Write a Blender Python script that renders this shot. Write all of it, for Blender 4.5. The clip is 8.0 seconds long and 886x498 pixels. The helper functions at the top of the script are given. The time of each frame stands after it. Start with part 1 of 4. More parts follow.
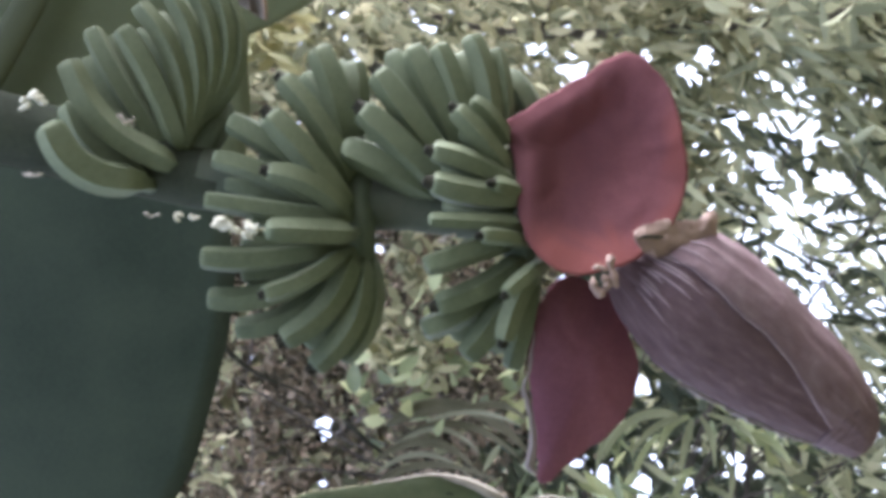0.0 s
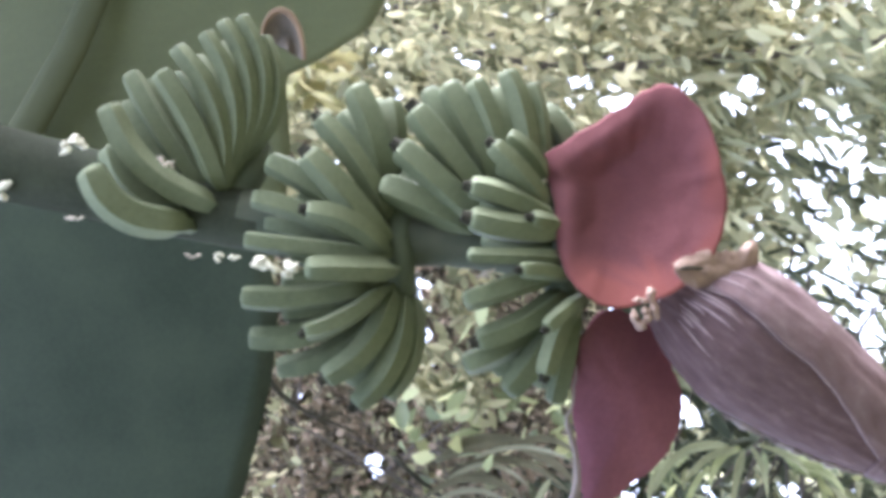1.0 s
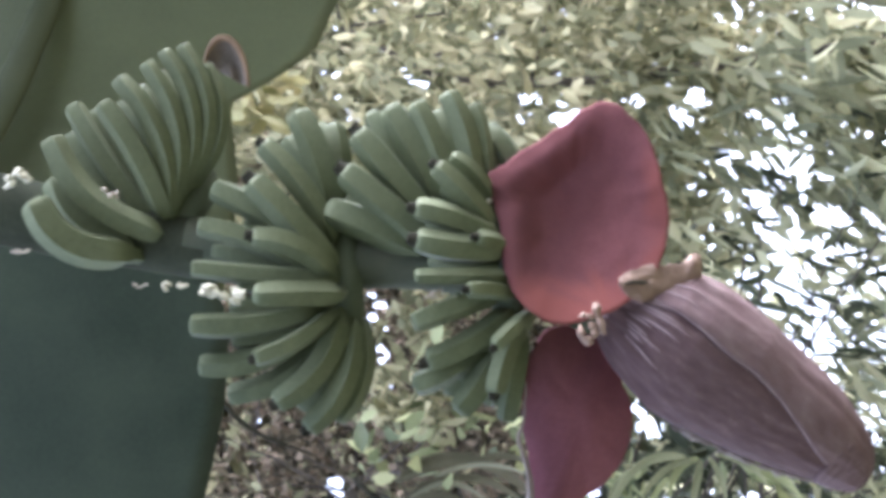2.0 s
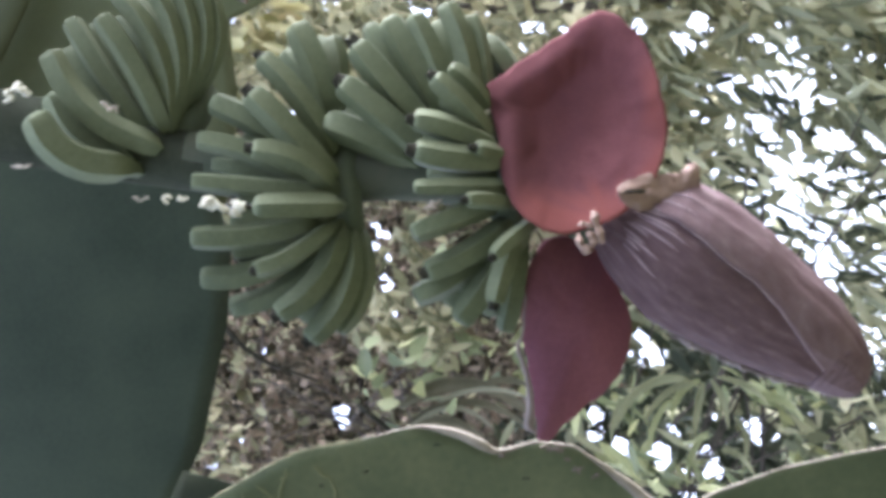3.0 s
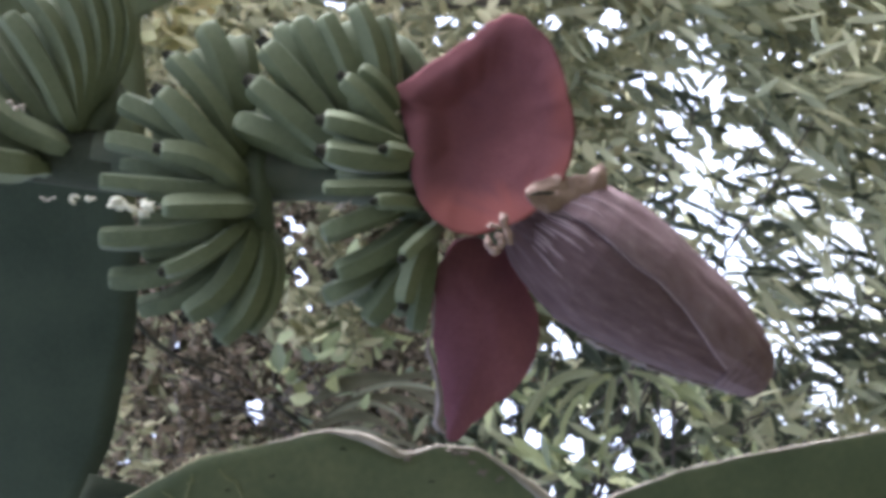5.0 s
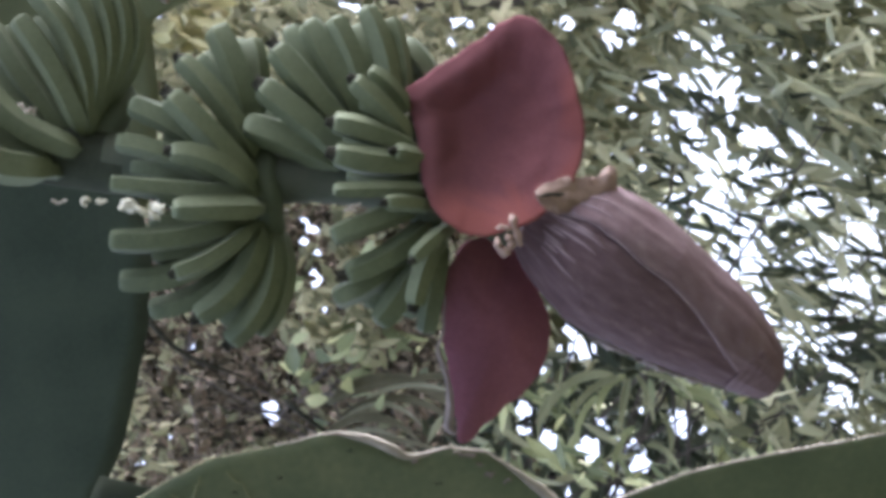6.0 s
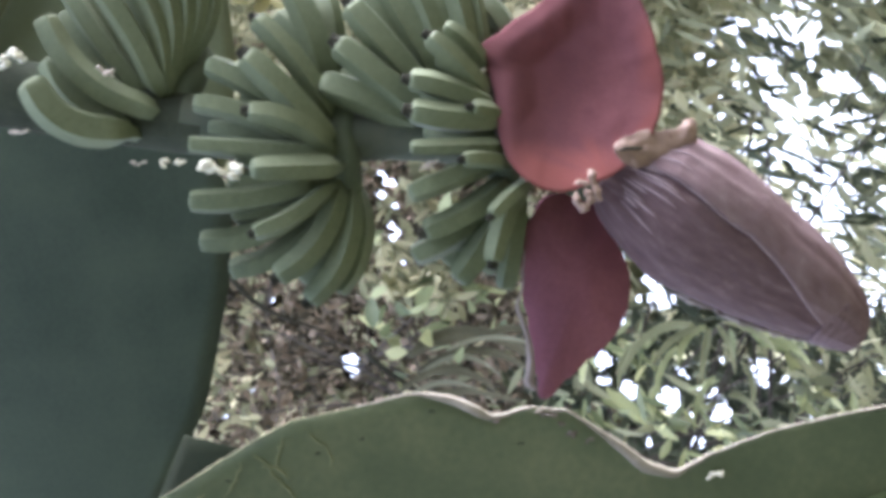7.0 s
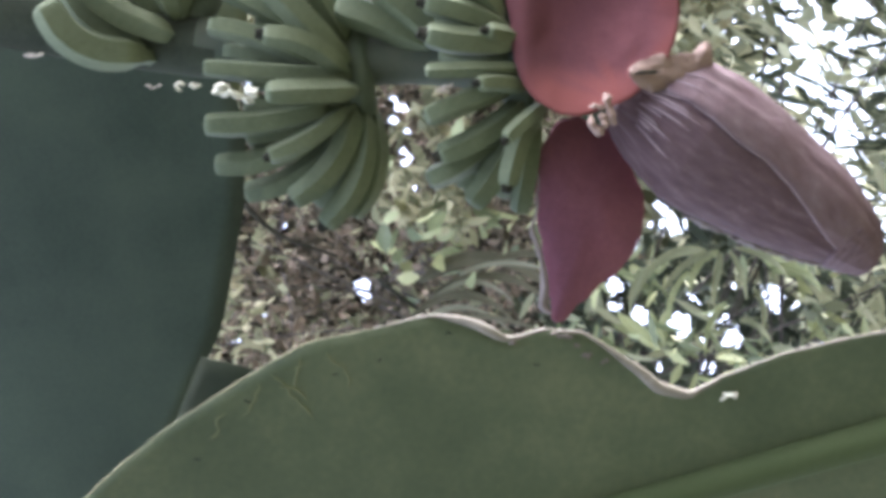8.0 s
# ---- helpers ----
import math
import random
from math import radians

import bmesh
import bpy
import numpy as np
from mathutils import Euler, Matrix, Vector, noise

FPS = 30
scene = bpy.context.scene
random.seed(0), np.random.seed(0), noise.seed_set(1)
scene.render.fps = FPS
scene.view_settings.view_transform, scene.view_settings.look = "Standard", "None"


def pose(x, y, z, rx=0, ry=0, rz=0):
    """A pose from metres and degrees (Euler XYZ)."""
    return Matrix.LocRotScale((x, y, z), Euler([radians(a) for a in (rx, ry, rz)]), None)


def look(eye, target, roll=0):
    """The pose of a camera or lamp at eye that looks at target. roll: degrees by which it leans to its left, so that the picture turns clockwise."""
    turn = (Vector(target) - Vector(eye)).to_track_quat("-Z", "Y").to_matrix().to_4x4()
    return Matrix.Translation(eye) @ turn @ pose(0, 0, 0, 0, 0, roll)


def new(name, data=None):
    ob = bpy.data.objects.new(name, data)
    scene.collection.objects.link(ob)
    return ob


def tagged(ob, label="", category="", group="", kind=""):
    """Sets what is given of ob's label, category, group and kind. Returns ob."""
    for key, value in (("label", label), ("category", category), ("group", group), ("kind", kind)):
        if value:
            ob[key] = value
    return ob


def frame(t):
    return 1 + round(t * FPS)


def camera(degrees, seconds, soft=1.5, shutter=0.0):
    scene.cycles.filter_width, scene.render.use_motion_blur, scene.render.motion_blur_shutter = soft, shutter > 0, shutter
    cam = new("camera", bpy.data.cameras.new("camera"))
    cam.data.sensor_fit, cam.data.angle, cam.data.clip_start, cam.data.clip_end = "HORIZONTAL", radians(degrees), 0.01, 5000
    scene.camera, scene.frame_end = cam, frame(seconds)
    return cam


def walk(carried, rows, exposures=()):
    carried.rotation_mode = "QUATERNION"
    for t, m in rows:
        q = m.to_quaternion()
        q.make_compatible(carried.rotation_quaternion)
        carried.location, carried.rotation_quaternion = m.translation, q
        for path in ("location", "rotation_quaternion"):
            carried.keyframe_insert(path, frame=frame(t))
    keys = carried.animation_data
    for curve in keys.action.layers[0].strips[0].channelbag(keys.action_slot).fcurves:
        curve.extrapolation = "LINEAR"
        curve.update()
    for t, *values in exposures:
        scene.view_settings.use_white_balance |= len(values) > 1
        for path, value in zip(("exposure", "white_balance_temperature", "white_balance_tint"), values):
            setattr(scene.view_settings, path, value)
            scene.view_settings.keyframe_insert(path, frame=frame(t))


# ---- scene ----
cam = camera(32.0, 8.0, soft=4.5)
PATH = [
    (0.0, look((0.0101, 0.0020, 1.5254), (0.0418, 1.2949, 2.0616), -87.58)),
    (0.2, look((0.0123, 0.0028, 1.5259), (0.0596, 1.2901, 2.0742), -87.68)),
    (0.5, look((0.0187, 0.0025, 1.5273), (0.0806, 1.2795, 2.0979), -88.57)),
    (0.7, look((0.0156, 0.0050, 1.5234), (0.0834, 1.2738, 2.1112), -88.89)),
    (1.0, look((0.0111, 0.0053, 1.5184), (0.0725, 1.2793, 2.0956), -89.21)),
    (1.2, look((0.0114, 0.0004, 1.5120), (0.0655, 1.2803, 2.0767), -89.66)),
    (1.5, look((0.0106, 0.0022, 1.5054), (0.0721, 1.2846, 2.0637), -91.23)),
    (1.7, look((0.0132, 0.0022, 1.5072), (0.0973, 1.2899, 2.0500), -91.21)),
    (2.8, look((-0.0011, -0.0072, 1.5018), (0.0324, 1.2832, 2.0438), -91.01)),
    (3.0, look((-0.0068, -0.0035, 1.5006), (0.0119, 1.2858, 2.0459), -90.66)),
    (3.2, look((-0.0068, 0.0011, 1.5010), (-0.0018, 1.2940, 2.0378), -90.37)),
    (3.5, look((-0.0059, 0.0017, 1.4989), (-0.0097, 1.2990, 2.0254), -90.00)),
    (3.7, look((-0.0034, -0.0019, 1.4996), (-0.0055, 1.2991, 2.0167), -90.06)),
    (4.0, look((-0.0000, 0.0000, 1.5000), (-0.0000, 1.2981, 2.0244), -90.00)),
    (4.2, look((-0.0010, 0.0002, 1.4966), (-0.0022, 1.3014, 2.0132), -90.00)),
    (4.5, look((-0.0019, -0.0011, 1.4917), (-0.0047, 1.3082, 1.9876), -90.02)),
    (4.7, look((-0.0013, -0.0063, 1.4946), (0.0008, 1.3095, 1.9731), -90.30)),
    (5.8, look((0.0045, -0.0091, 1.4868), (0.0304, 1.3060, 1.9663), -90.70)),
    (6.0, look((0.0012, -0.0066, 1.4880), (0.0134, 1.3056, 1.9758), -90.58)),
    (6.2, look((0.0065, -0.0012, 1.4871), (-0.0032, 1.3091, 1.9800), -90.46)),
    (6.5, look((0.0145, -0.0065, 1.4830), (0.0120, 1.3023, 1.9802), -90.72)),
    (6.7, look((0.0108, -0.0038, 1.4870), (0.0099, 1.2976, 2.0032), -90.86)),
    (7.0, look((0.0063, -0.0020, 1.4907), (-0.0252, 1.2836, 2.0441), -90.63)),
    (7.2, look((0.0045, -0.0024, 1.4923), (-0.0409, 1.2712, 2.0718), -90.45)),
    (7.5, look((0.0040, -0.0064, 1.4934), (-0.0716, 1.2644, 2.0760), -89.76)),
    (7.7, look((0.0037, -0.0082, 1.4901), (-0.0864, 1.2648, 2.0656), -89.49)),
    (8.0, look((0.0047, -0.0075, 1.4919), (-0.0936, 1.2708, 2.0544), -89.36)),
]
EXPOSURES = [(t, stops + 0.61, 5490, 21) for t, stops in ((0.0, 2.30), (0.2, 2.50), (0.5, 2.70), (0.7, 2.92), (0.8, 2.98), (1.0, 2.90), (1.2, 2.60), (1.3, 2.44), (1.5, 2.54), (3.0, 2.44), (3.5, 2.17), (4.0, 2.22), (4.5, 1.97), (4.7, 1.95), (5.8, 1.98), (6.5, 1.97), (7.0, 2.58), (7.5, 2.70), (8.0, 2.55))]
walk(cam, PATH, EXPOSURES)

# ---- light: bright overcast sky, soft sun from the viewer's right ----
SUN_EL, SUN_AZ = radians(36), radians(84)
world = bpy.data.worlds.new("overcast_sky")
scene.world = world
world.use_nodes = True
sky = world.node_tree.nodes.new("ShaderNodeTexSky")
sky.sky_type, sky.sun_disc, sky.sun_elevation, sky.sun_rotation = "NISHITA", False, SUN_EL, SUN_AZ
sky.air_density, sky.dust_density, sky.ozone_density = 1.0, 4.0, 1.0
back = world.node_tree.nodes["Background"]
back.inputs["Strength"].default_value = 0.15
haze = world.node_tree.nodes.new("ShaderNodeHueSaturation")
haze.inputs["Saturation"].default_value = 0.35
world.node_tree.links.new(sky.outputs["Color"], haze.inputs["Color"])
world.node_tree.links.new(haze.outputs["Color"], back.inputs["Color"])
sun = new("sun", bpy.data.lights.new("sun", "SUN"))
sun.data.energy, sun.data.angle, sun.data.color = 1.12, radians(14), (1.0, 0.96, 0.9)
sun.matrix_world = look((0, 0, 0), (-math.sin(SUN_AZ) * math.cos(SUN_EL), -math.cos(SUN_AZ) * math.cos(SUN_EL), -math.sin(SUN_EL)))


# ---- materials ----
def material(name, colours, rough=0.5, scale=30.0, stretch=(1, 1, 1), bump=0.15, fine=220.0, island=0.0, through_light=0.0, glow=None, glow_tint=None, gloss=0.4, bands=None, coord="Object"):
    """Noise over two scales between the colours; bump from the fine grain; island: spread of value from piece to piece."""
    m = bpy.data.materials.new(name)
    m.use_nodes = True
    nt = m.node_tree
    N, L = nt.nodes, nt.links
    bsdf = N["Principled BSDF"]
    tc = N.new("ShaderNodeTexCoord")
    mp = N.new("ShaderNodeMapping")
    mp.inputs["Scale"].default_value = stretch
    L.new(tc.outputs[coord], mp.inputs["Vector"])
    big = N.new("ShaderNodeTexNoise")
    big.inputs["Scale"].default_value, big.inputs["Detail"].default_value = scale, 4.0
    small = N.new("ShaderNodeTexNoise")
    small.inputs["Scale"].default_value, small.inputs["Detail"].default_value = fine, 3.0
    for n in (big, small):
        L.new(mp.outputs["Vector"], n.inputs["Vector"])
    add = N.new("ShaderNodeMath")
    add.operation = "MULTIPLY_ADD"
    L.new(small.outputs["Fac"], add.inputs[0])
    add.inputs[1].default_value = 0.35
    L.new(big.outputs["Fac"], add.inputs[2])
    ramp = N.new("ShaderNodeValToRGB")
    el = ramp.color_ramp.elements
    lo, hi = 0.42, 0.92
    el[0].position, el[0].color = lo, (*colours[0], 1)
    el[1].position, el[1].color = hi, (*colours[-1], 1)
    for i, c in enumerate(colours[1:-1]):
        e = el.new(lo + (hi - lo) * (i + 1) / (len(colours) - 1))
        e.color = (*c, 1)
    L.new(add.outputs[0], ramp.inputs["Fac"])
    colour = ramp.outputs["Color"]
    if island:
        geo = N.new("ShaderNodeNewGeometry")
        hsv = N.new("ShaderNodeHueSaturation")
        mr = N.new("ShaderNodeMapRange")
        mr.inputs["To Min"].default_value, mr.inputs["To Max"].default_value = 1 - island, 1 + island
        L.new(geo.outputs["Random Per Island"], mr.inputs["Value"])
        L.new(mr.outputs["Result"], hsv.inputs["Value"])
        hue = N.new("ShaderNodeMath")
        hue.operation = "MULTIPLY_ADD"
        L.new(geo.outputs["Random Per Island"], hue.inputs[0])
        hue.inputs[1].default_value, hue.inputs[2].default_value = -0.05, 0.525
        L.new(hue.outputs[0], hsv.inputs["Hue"])
        L.new(colour, hsv.inputs["Color"])
        colour = hsv.outputs["Color"]
    if glow_tint:
        part_uv = N.new("ShaderNodeSeparateXYZ")
        L.new(tc.outputs["UV"], part_uv.inputs["Vector"])
        tint = N.new("ShaderNodeMixRGB")
        tint.inputs["Color2"].default_value = (*glow_tint, 1)
        L.new(part_uv.outputs["X"], tint.inputs["Fac"])
        L.new(colour, tint.inputs["Color1"])
        colour = tint.outputs["Color"]
    L.new(colour, bsdf.inputs["Base Color"])
    rr = N.new("ShaderNodeMapRange")
    rr.inputs["To Min"].default_value, rr.inputs["To Max"].default_value = max(rough - 0.1, 0.05), min(rough + 0.12, 1)
    L.new(big.outputs["Fac"], rr.inputs["Value"])
    L.new(rr.outputs["Result"], bsdf.inputs["Roughness"])
    bsdf.inputs["Specular IOR Level"].default_value = gloss
    bp = N.new("ShaderNodeBump")
    bp.inputs["Strength"].default_value, bp.inputs["Distance"].default_value = bump, 0.004
    height = add.outputs[0]
    if bands:
        wave = N.new("ShaderNodeTexWave")
        wave.bands_direction = bands[0]
        wave.inputs["Scale"].default_value, wave.inputs["Distortion"].default_value = bands[1], bands[2]
        wave.inputs["Detail"].default_value = 2.0
        L.new(tc.outputs["Object"], wave.inputs["Vector"])
        mixh = N.new("ShaderNodeMath")
        mixh.operation = "MULTIPLY_ADD"
        L.new(wave.outputs["Fac"], mixh.inputs[0])
        mixh.inputs[1].default_value = 0.5
        L.new(height, mixh.inputs[2])
        height = mixh.outputs[0]
    L.new(height, bp.inputs["Height"])
    L.new(bp.outputs["Normal"], bsdf.inputs["Normal"])
    if through_light:
        tr = N.new("ShaderNodeBsdfTranslucent")
        if glow:
            tr.inputs["Color"].default_value = (*glow, 1)
        else:
            L.new(colour, tr.inputs["Color"])
        mix = N.new("ShaderNodeMixShader")
        mix.inputs["Fac"].default_value = through_light
        L.new(bsdf.outputs["BSDF"], mix.inputs[1])
        L.new(tr.outputs["BSDF"], mix.inputs[2])
        L.new(mix.outputs["Shader"], N["Material Output"].inputs["Surface"])
    return m


M_FRUIT = material("unripe_banana_skin", [(0.063, 0.081, 0.045), (0.093, 0.111, 0.059), (0.124, 0.142, 0.079)], 0.68, 18, bump=0.12, gloss=0.22)
M_NUB = material("withered_fruit_end", [(0.01, 0.011, 0.007), (0.03, 0.028, 0.018)], 0.9, 60, gloss=0.1)
M_STALK = material("bunch_stalk_skin", [(0.055, 0.066, 0.045), (0.070, 0.081, 0.056), (0.085, 0.090, 0.062)], 0.95, 25, bump=0.3, gloss=0.1)
# shade on the upper stalk, put into a darker copy of its skin
M_STALK_SHADED = material("shaded_stalk_skin", [(0.022, 0.025, 0.016), (0.033, 0.038, 0.025), (0.044, 0.051, 0.032)], 0.95, 20, bump=0.5, gloss=0.08)
M_CROWN = material("bunch_crown_skin", [(0.067, 0.082, 0.052), (0.082, 0.099, 0.064), (0.098, 0.112, 0.073)], 0.85, 25, bump=0.25, gloss=0.12)
M_BRACT_IN = material("bract_crimson_inside", [(0.088, 0.038, 0.042), (0.112, 0.046, 0.047), (0.139, 0.057, 0.058)], 0.85, 14, bump=0.14, gloss=0.05, glow_tint=(0.165, 0.056, 0.046), through_light=0.12, glow=(0.32, 0.09, 0.07))
M_BRACT_OLD = material("bract_purple_crimson", [(0.145, 0.057, 0.079), (0.184, 0.074, 0.095), (0.230, 0.098, 0.117)], 0.7, 14, bump=0.14, gloss=0.2, through_light=0.2)
M_BUD = material("bud_purple_bloom", [(0.061, 0.039, 0.039), (0.077, 0.049, 0.049), (0.091, 0.060, 0.060), (0.128, 0.090, 0.087)], 0.75, 5, (2.2, 4.5, 1), 0.2, 40, gloss=0.1, coord="UV")
M_BLOOM = material("bud_bract_with_bloom", [(0.096, 0.061, 0.061), (0.117, 0.079, 0.079), (0.134, 0.094, 0.093), (0.173, 0.130, 0.124)], 0.75, 5, (2.2, 4.5, 1), 0.2, 40, gloss=0.1, coord="UV")
M_TIP = material("bud_tip_wine_red", [(0.083, 0.053, 0.057), (0.108, 0.074, 0.076), (0.145, 0.105, 0.105)], 0.75, 5, (2.2, 4.5, 1), 0.2, 40, gloss=0.1, coord="UV")
M_PALE = material("pale_bract_edge", [(0.13, 0.105, 0.095), (0.22, 0.185, 0.165)], 0.7, 40)
M_STREAK = material("pale_bud_streak", [(0.176, 0.128, 0.133), (0.248, 0.189, 0.189)], 0.7, 40)
M_TAN = material("dried_bract", [(0.15, 0.098, 0.076), (0.25, 0.175, 0.13)], 0.8, 40, bump=0.4)
M_DULL = material("dull_brown_dry_leaf", [(0.07, 0.06, 0.045), (0.14, 0.115, 0.085)], 0.85, 40, bump=0.4)
M_RUST = material("rust_brown_rim", [(0.128, 0.085, 0.050), (0.216, 0.147, 0.088)], 0.8, 40, bump=0.4)
M_FLOWER = material("withered_flower", [(0.2, 0.17, 0.13), (0.42, 0.38, 0.3)], 0.75, 60, bump=0.4)
M_PETAL = material("dried_petal", [(0.324, 0.319, 0.225), (0.540, 0.523, 0.390)], 0.7, 60)
# dark leaf has shade in its base colour, olive leaf the light through it
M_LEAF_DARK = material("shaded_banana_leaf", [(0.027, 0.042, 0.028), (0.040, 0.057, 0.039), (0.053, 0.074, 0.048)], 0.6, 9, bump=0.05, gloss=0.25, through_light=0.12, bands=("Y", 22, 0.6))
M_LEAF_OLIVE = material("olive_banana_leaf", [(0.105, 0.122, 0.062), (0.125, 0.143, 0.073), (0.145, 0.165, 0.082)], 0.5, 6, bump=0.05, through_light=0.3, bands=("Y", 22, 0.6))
M_LEAF_FRONT = material("green_banana_leaf", [(0.059, 0.076, 0.035), (0.079, 0.097, 0.045), (0.111, 0.124, 0.059)], 0.6, 16, bump=0.1, gloss=0.25, through_light=0.2, bands=None)
# low leaf: its lack of skylight is painted as a darker green
M_LEAF_LOW_SHADED = material("shaded_low_leaf", [(0.015, 0.019, 0.011), (0.022, 0.027, 0.015), (0.029, 0.033, 0.019)], 0.85, 9, bump=0.12, gloss=0.12, through_light=0.12)
M_RIB = material("leaf_midrib", [(0.05, 0.068, 0.024), (0.066, 0.084, 0.032)], 0.7, 10, gloss=0.15, through_light=0.1)
M_RIB_BROWN = material("brown_petiole", [(0.058, 0.067, 0.032), (0.078, 0.087, 0.042)], 0.65, 10, bump=0.2, gloss=0.2)
M_MARGIN = material("dry_leaf_margin", [(0.13, 0.115, 0.075), (0.19, 0.17, 0.125), (0.29, 0.265, 0.21)], 0.8, 30, bump=0.3)
M_EDGE = material("brown_leaf_edge", [(0.085, 0.088, 0.04), (0.16, 0.15, 0.07)], 0.8, 30, bump=0.3)
M_STEM = material("pseudostem_sheath", [(0.09, 0.1, 0.05), (0.16, 0.13, 0.07), (0.08, 0.05, 0.03)], 0.6, 6, (1, 1, 0.2), 0.3)
M_BARK = material("bark", [(0.04, 0.035, 0.03), (0.1, 0.085, 0.07)], 0.9, 12, (1, 1, 0.3), 0.6)
M_SOIL = material("soil_and_litter", [(0.05, 0.045, 0.03), (0.09, 0.08, 0.05), (0.06, 0.08, 0.03)], 0.95, 1.5, bump=0.6, fine=25)
M_SHRUB = material("olive_shrub_leaf", [(0.225, 0.225, 0.125), (0.36, 0.35, 0.21)], 0.7, 5, gloss=0.12, island=0.6, through_light=0.45)
M_DRY = material("dry_brown_leaf", [(0.086, 0.072, 0.047), (0.155, 0.130, 0.088)], 0.85, 5, gloss=0.15, island=0.85, through_light=0.2)
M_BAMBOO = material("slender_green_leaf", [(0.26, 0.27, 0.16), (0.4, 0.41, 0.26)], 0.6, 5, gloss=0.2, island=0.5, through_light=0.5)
# dark leaves: backlight and shade between leaves, put into the colour
M_SHADE = material("shaded_green_leaf", [(0.045, 0.056, 0.034), (0.09, 0.105, 0.066)], 0.6, 5, gloss=0.2, island=0.4, through_light=0.2)
M_LIME = material("light_green_leaf", [(0.185, 0.213, 0.097), (0.302, 0.328, 0.164)], 0.5, 5, island=0.55, through_light=0.35)

# ---- the frame of the hanging bunch: a down along its stalk, b to the side, n towards the open side ----
LEAN = radians(22)
BUNCH = Matrix(((0, 1, 0, 0), (math.sin(LEAN), 0, -math.cos(LEAN), 1.2981), (-math.cos(LEAN), 0, -math.sin(LEAN), 2.0244), (0, 0, 0, 1)))


def at(a, b, n):
    return BUNCH @ Vector((a, b, n))


def base(name, place, label, category, group="", kind=""):
    ob = new(name)
    ob.empty_display_size = 0.1
    ob.location = place
    return tagged(ob, label, category, group, kind)


ORIGIN = {}


def part(name, verts, faces, mats, parent=None, label="", slots=None, smooth=True, uv=None, ridges=0):
    """One mesh object; verts in world metres. Under a parent its origin is the mean of its verts."""
    vs = np.array([tuple(v) for v in verts], dtype=float)
    mid = vs.mean(axis=0)
    me = bpy.data.meshes.new(name)
    me.from_pydata((vs - mid).tolist(), [], faces)
    for m in (mats if isinstance(mats, (list, tuple)) else [mats]):
        me.materials.append(m)
    if slots is not None:
        me.polygons.foreach_set("material_index", slots)
    if smooth:
        me.polygons.foreach_set("use_smooth", [True] * len(me.polygons))
    if uv is not None:
        layer = me.uv_layers.new(name="along_and_round")
        for loop in me.loops:
            layer.data[loop.index].uv = uv[loop.vertex_index]
    if ridges:
        for e in me.edges:
            p, q = e.vertices
            e.use_edge_sharp = p % ridges == q % ridges and (p % ridges) % 3 == 0 and max(p, q) < ridges * 29
    me.update()
    ob = new(name, me)
    if parent is None:
        ob.location = mid
    else:
        ob.parent = parent
        ob.location = Vector(mid) - ORIGIN.get(parent.name, parent.location)
    ORIGIN[ob.name] = Vector(mid)
    return tagged(ob, label)


def curve(points, count):
    """Catmull-Rom through the points, count samples."""
    p = [Vector(q) for q in points]
    p = [p[0] * 2 - p[1]] + p + [p[-1] * 2 - p[-2]]
    out = []
    for i in range(count):
        f = i / (count - 1) * (len(p) - 3)
        k = min(int(f), len(p) - 4)
        t = f - k
        a, b, c, d = p[k:k + 4]
        out.append(0.5 * (2 * b + (c - a) * t + (2 * a - 5 * b + 4 * c - d) * t * t + (3 * b - a - 3 * c + d) * t ** 3))
    return out


def tube(points, radii, sides=10, ridge=0.0, rings=None, flat=1.0, first=None, angular=0.0):
    """Verts and faces of a closed swept tube; radii spread evenly along it; ridge: five-sidedness."""
    c = curve(points, rings or max(8, len(points) * 3))
    n = len(c)
    verts, faces = [], []
    tangent = (c[1] - c[0]).normalized()
    side = first.copy() if first is not None else tangent.orthogonal().normalized()
    for i, q in enumerate(c):
        tangent = (c[min(i + 1, n - 1)] - c[max(i - 1, 0)]).normalized()
        side = (side - tangent * side.dot(tangent)).normalized()
        up = tangent.cross(side)
        f = i / (n - 1) * (len(radii) - 1)
        k = min(int(f), len(radii) - 2)
        r = radii[k] + (radii[k + 1] - radii[k]) * (f - k)
        for j in range(sides):
            th = 2 * math.pi * j / sides
            rr = r * (1 + ridge * math.cos(5 * th))
            if angular:
                w = (th + math.pi / 5) % (2 * math.pi / 5) - math.pi / 5
                rr *= 1 - angular + angular * 0.86 / math.cos(abs(w) - math.pi / 5)
            verts.append(q + side * (rr * math.cos(th)) + up * (rr * flat * math.sin(th)))
    for i in range(n - 1):
        for j in range(sides):
            k = (j + 1) % sides
            faces.append((i * sides + j, i * sides + k, (i + 1) * sides + k, (i + 1) * sides + j))
    faces.append(tuple(reversed(range(sides))))
    faces.append(tuple((n - 1) * sides + j for j in range(sides)))
    return verts, faces


def lerp_table(rows, x):
    """Smooth value at x from rows of (x, value)."""
    if x <= rows[0][0]:
        return rows[0][1]
    for (x0, y0), (x1, y1) in zip(rows, rows[1:]):
        if x <= x1:
            t = (x - x0) / (x1 - x0)
            return y0 + (y1 - y0) * t
    return rows[-1][1]


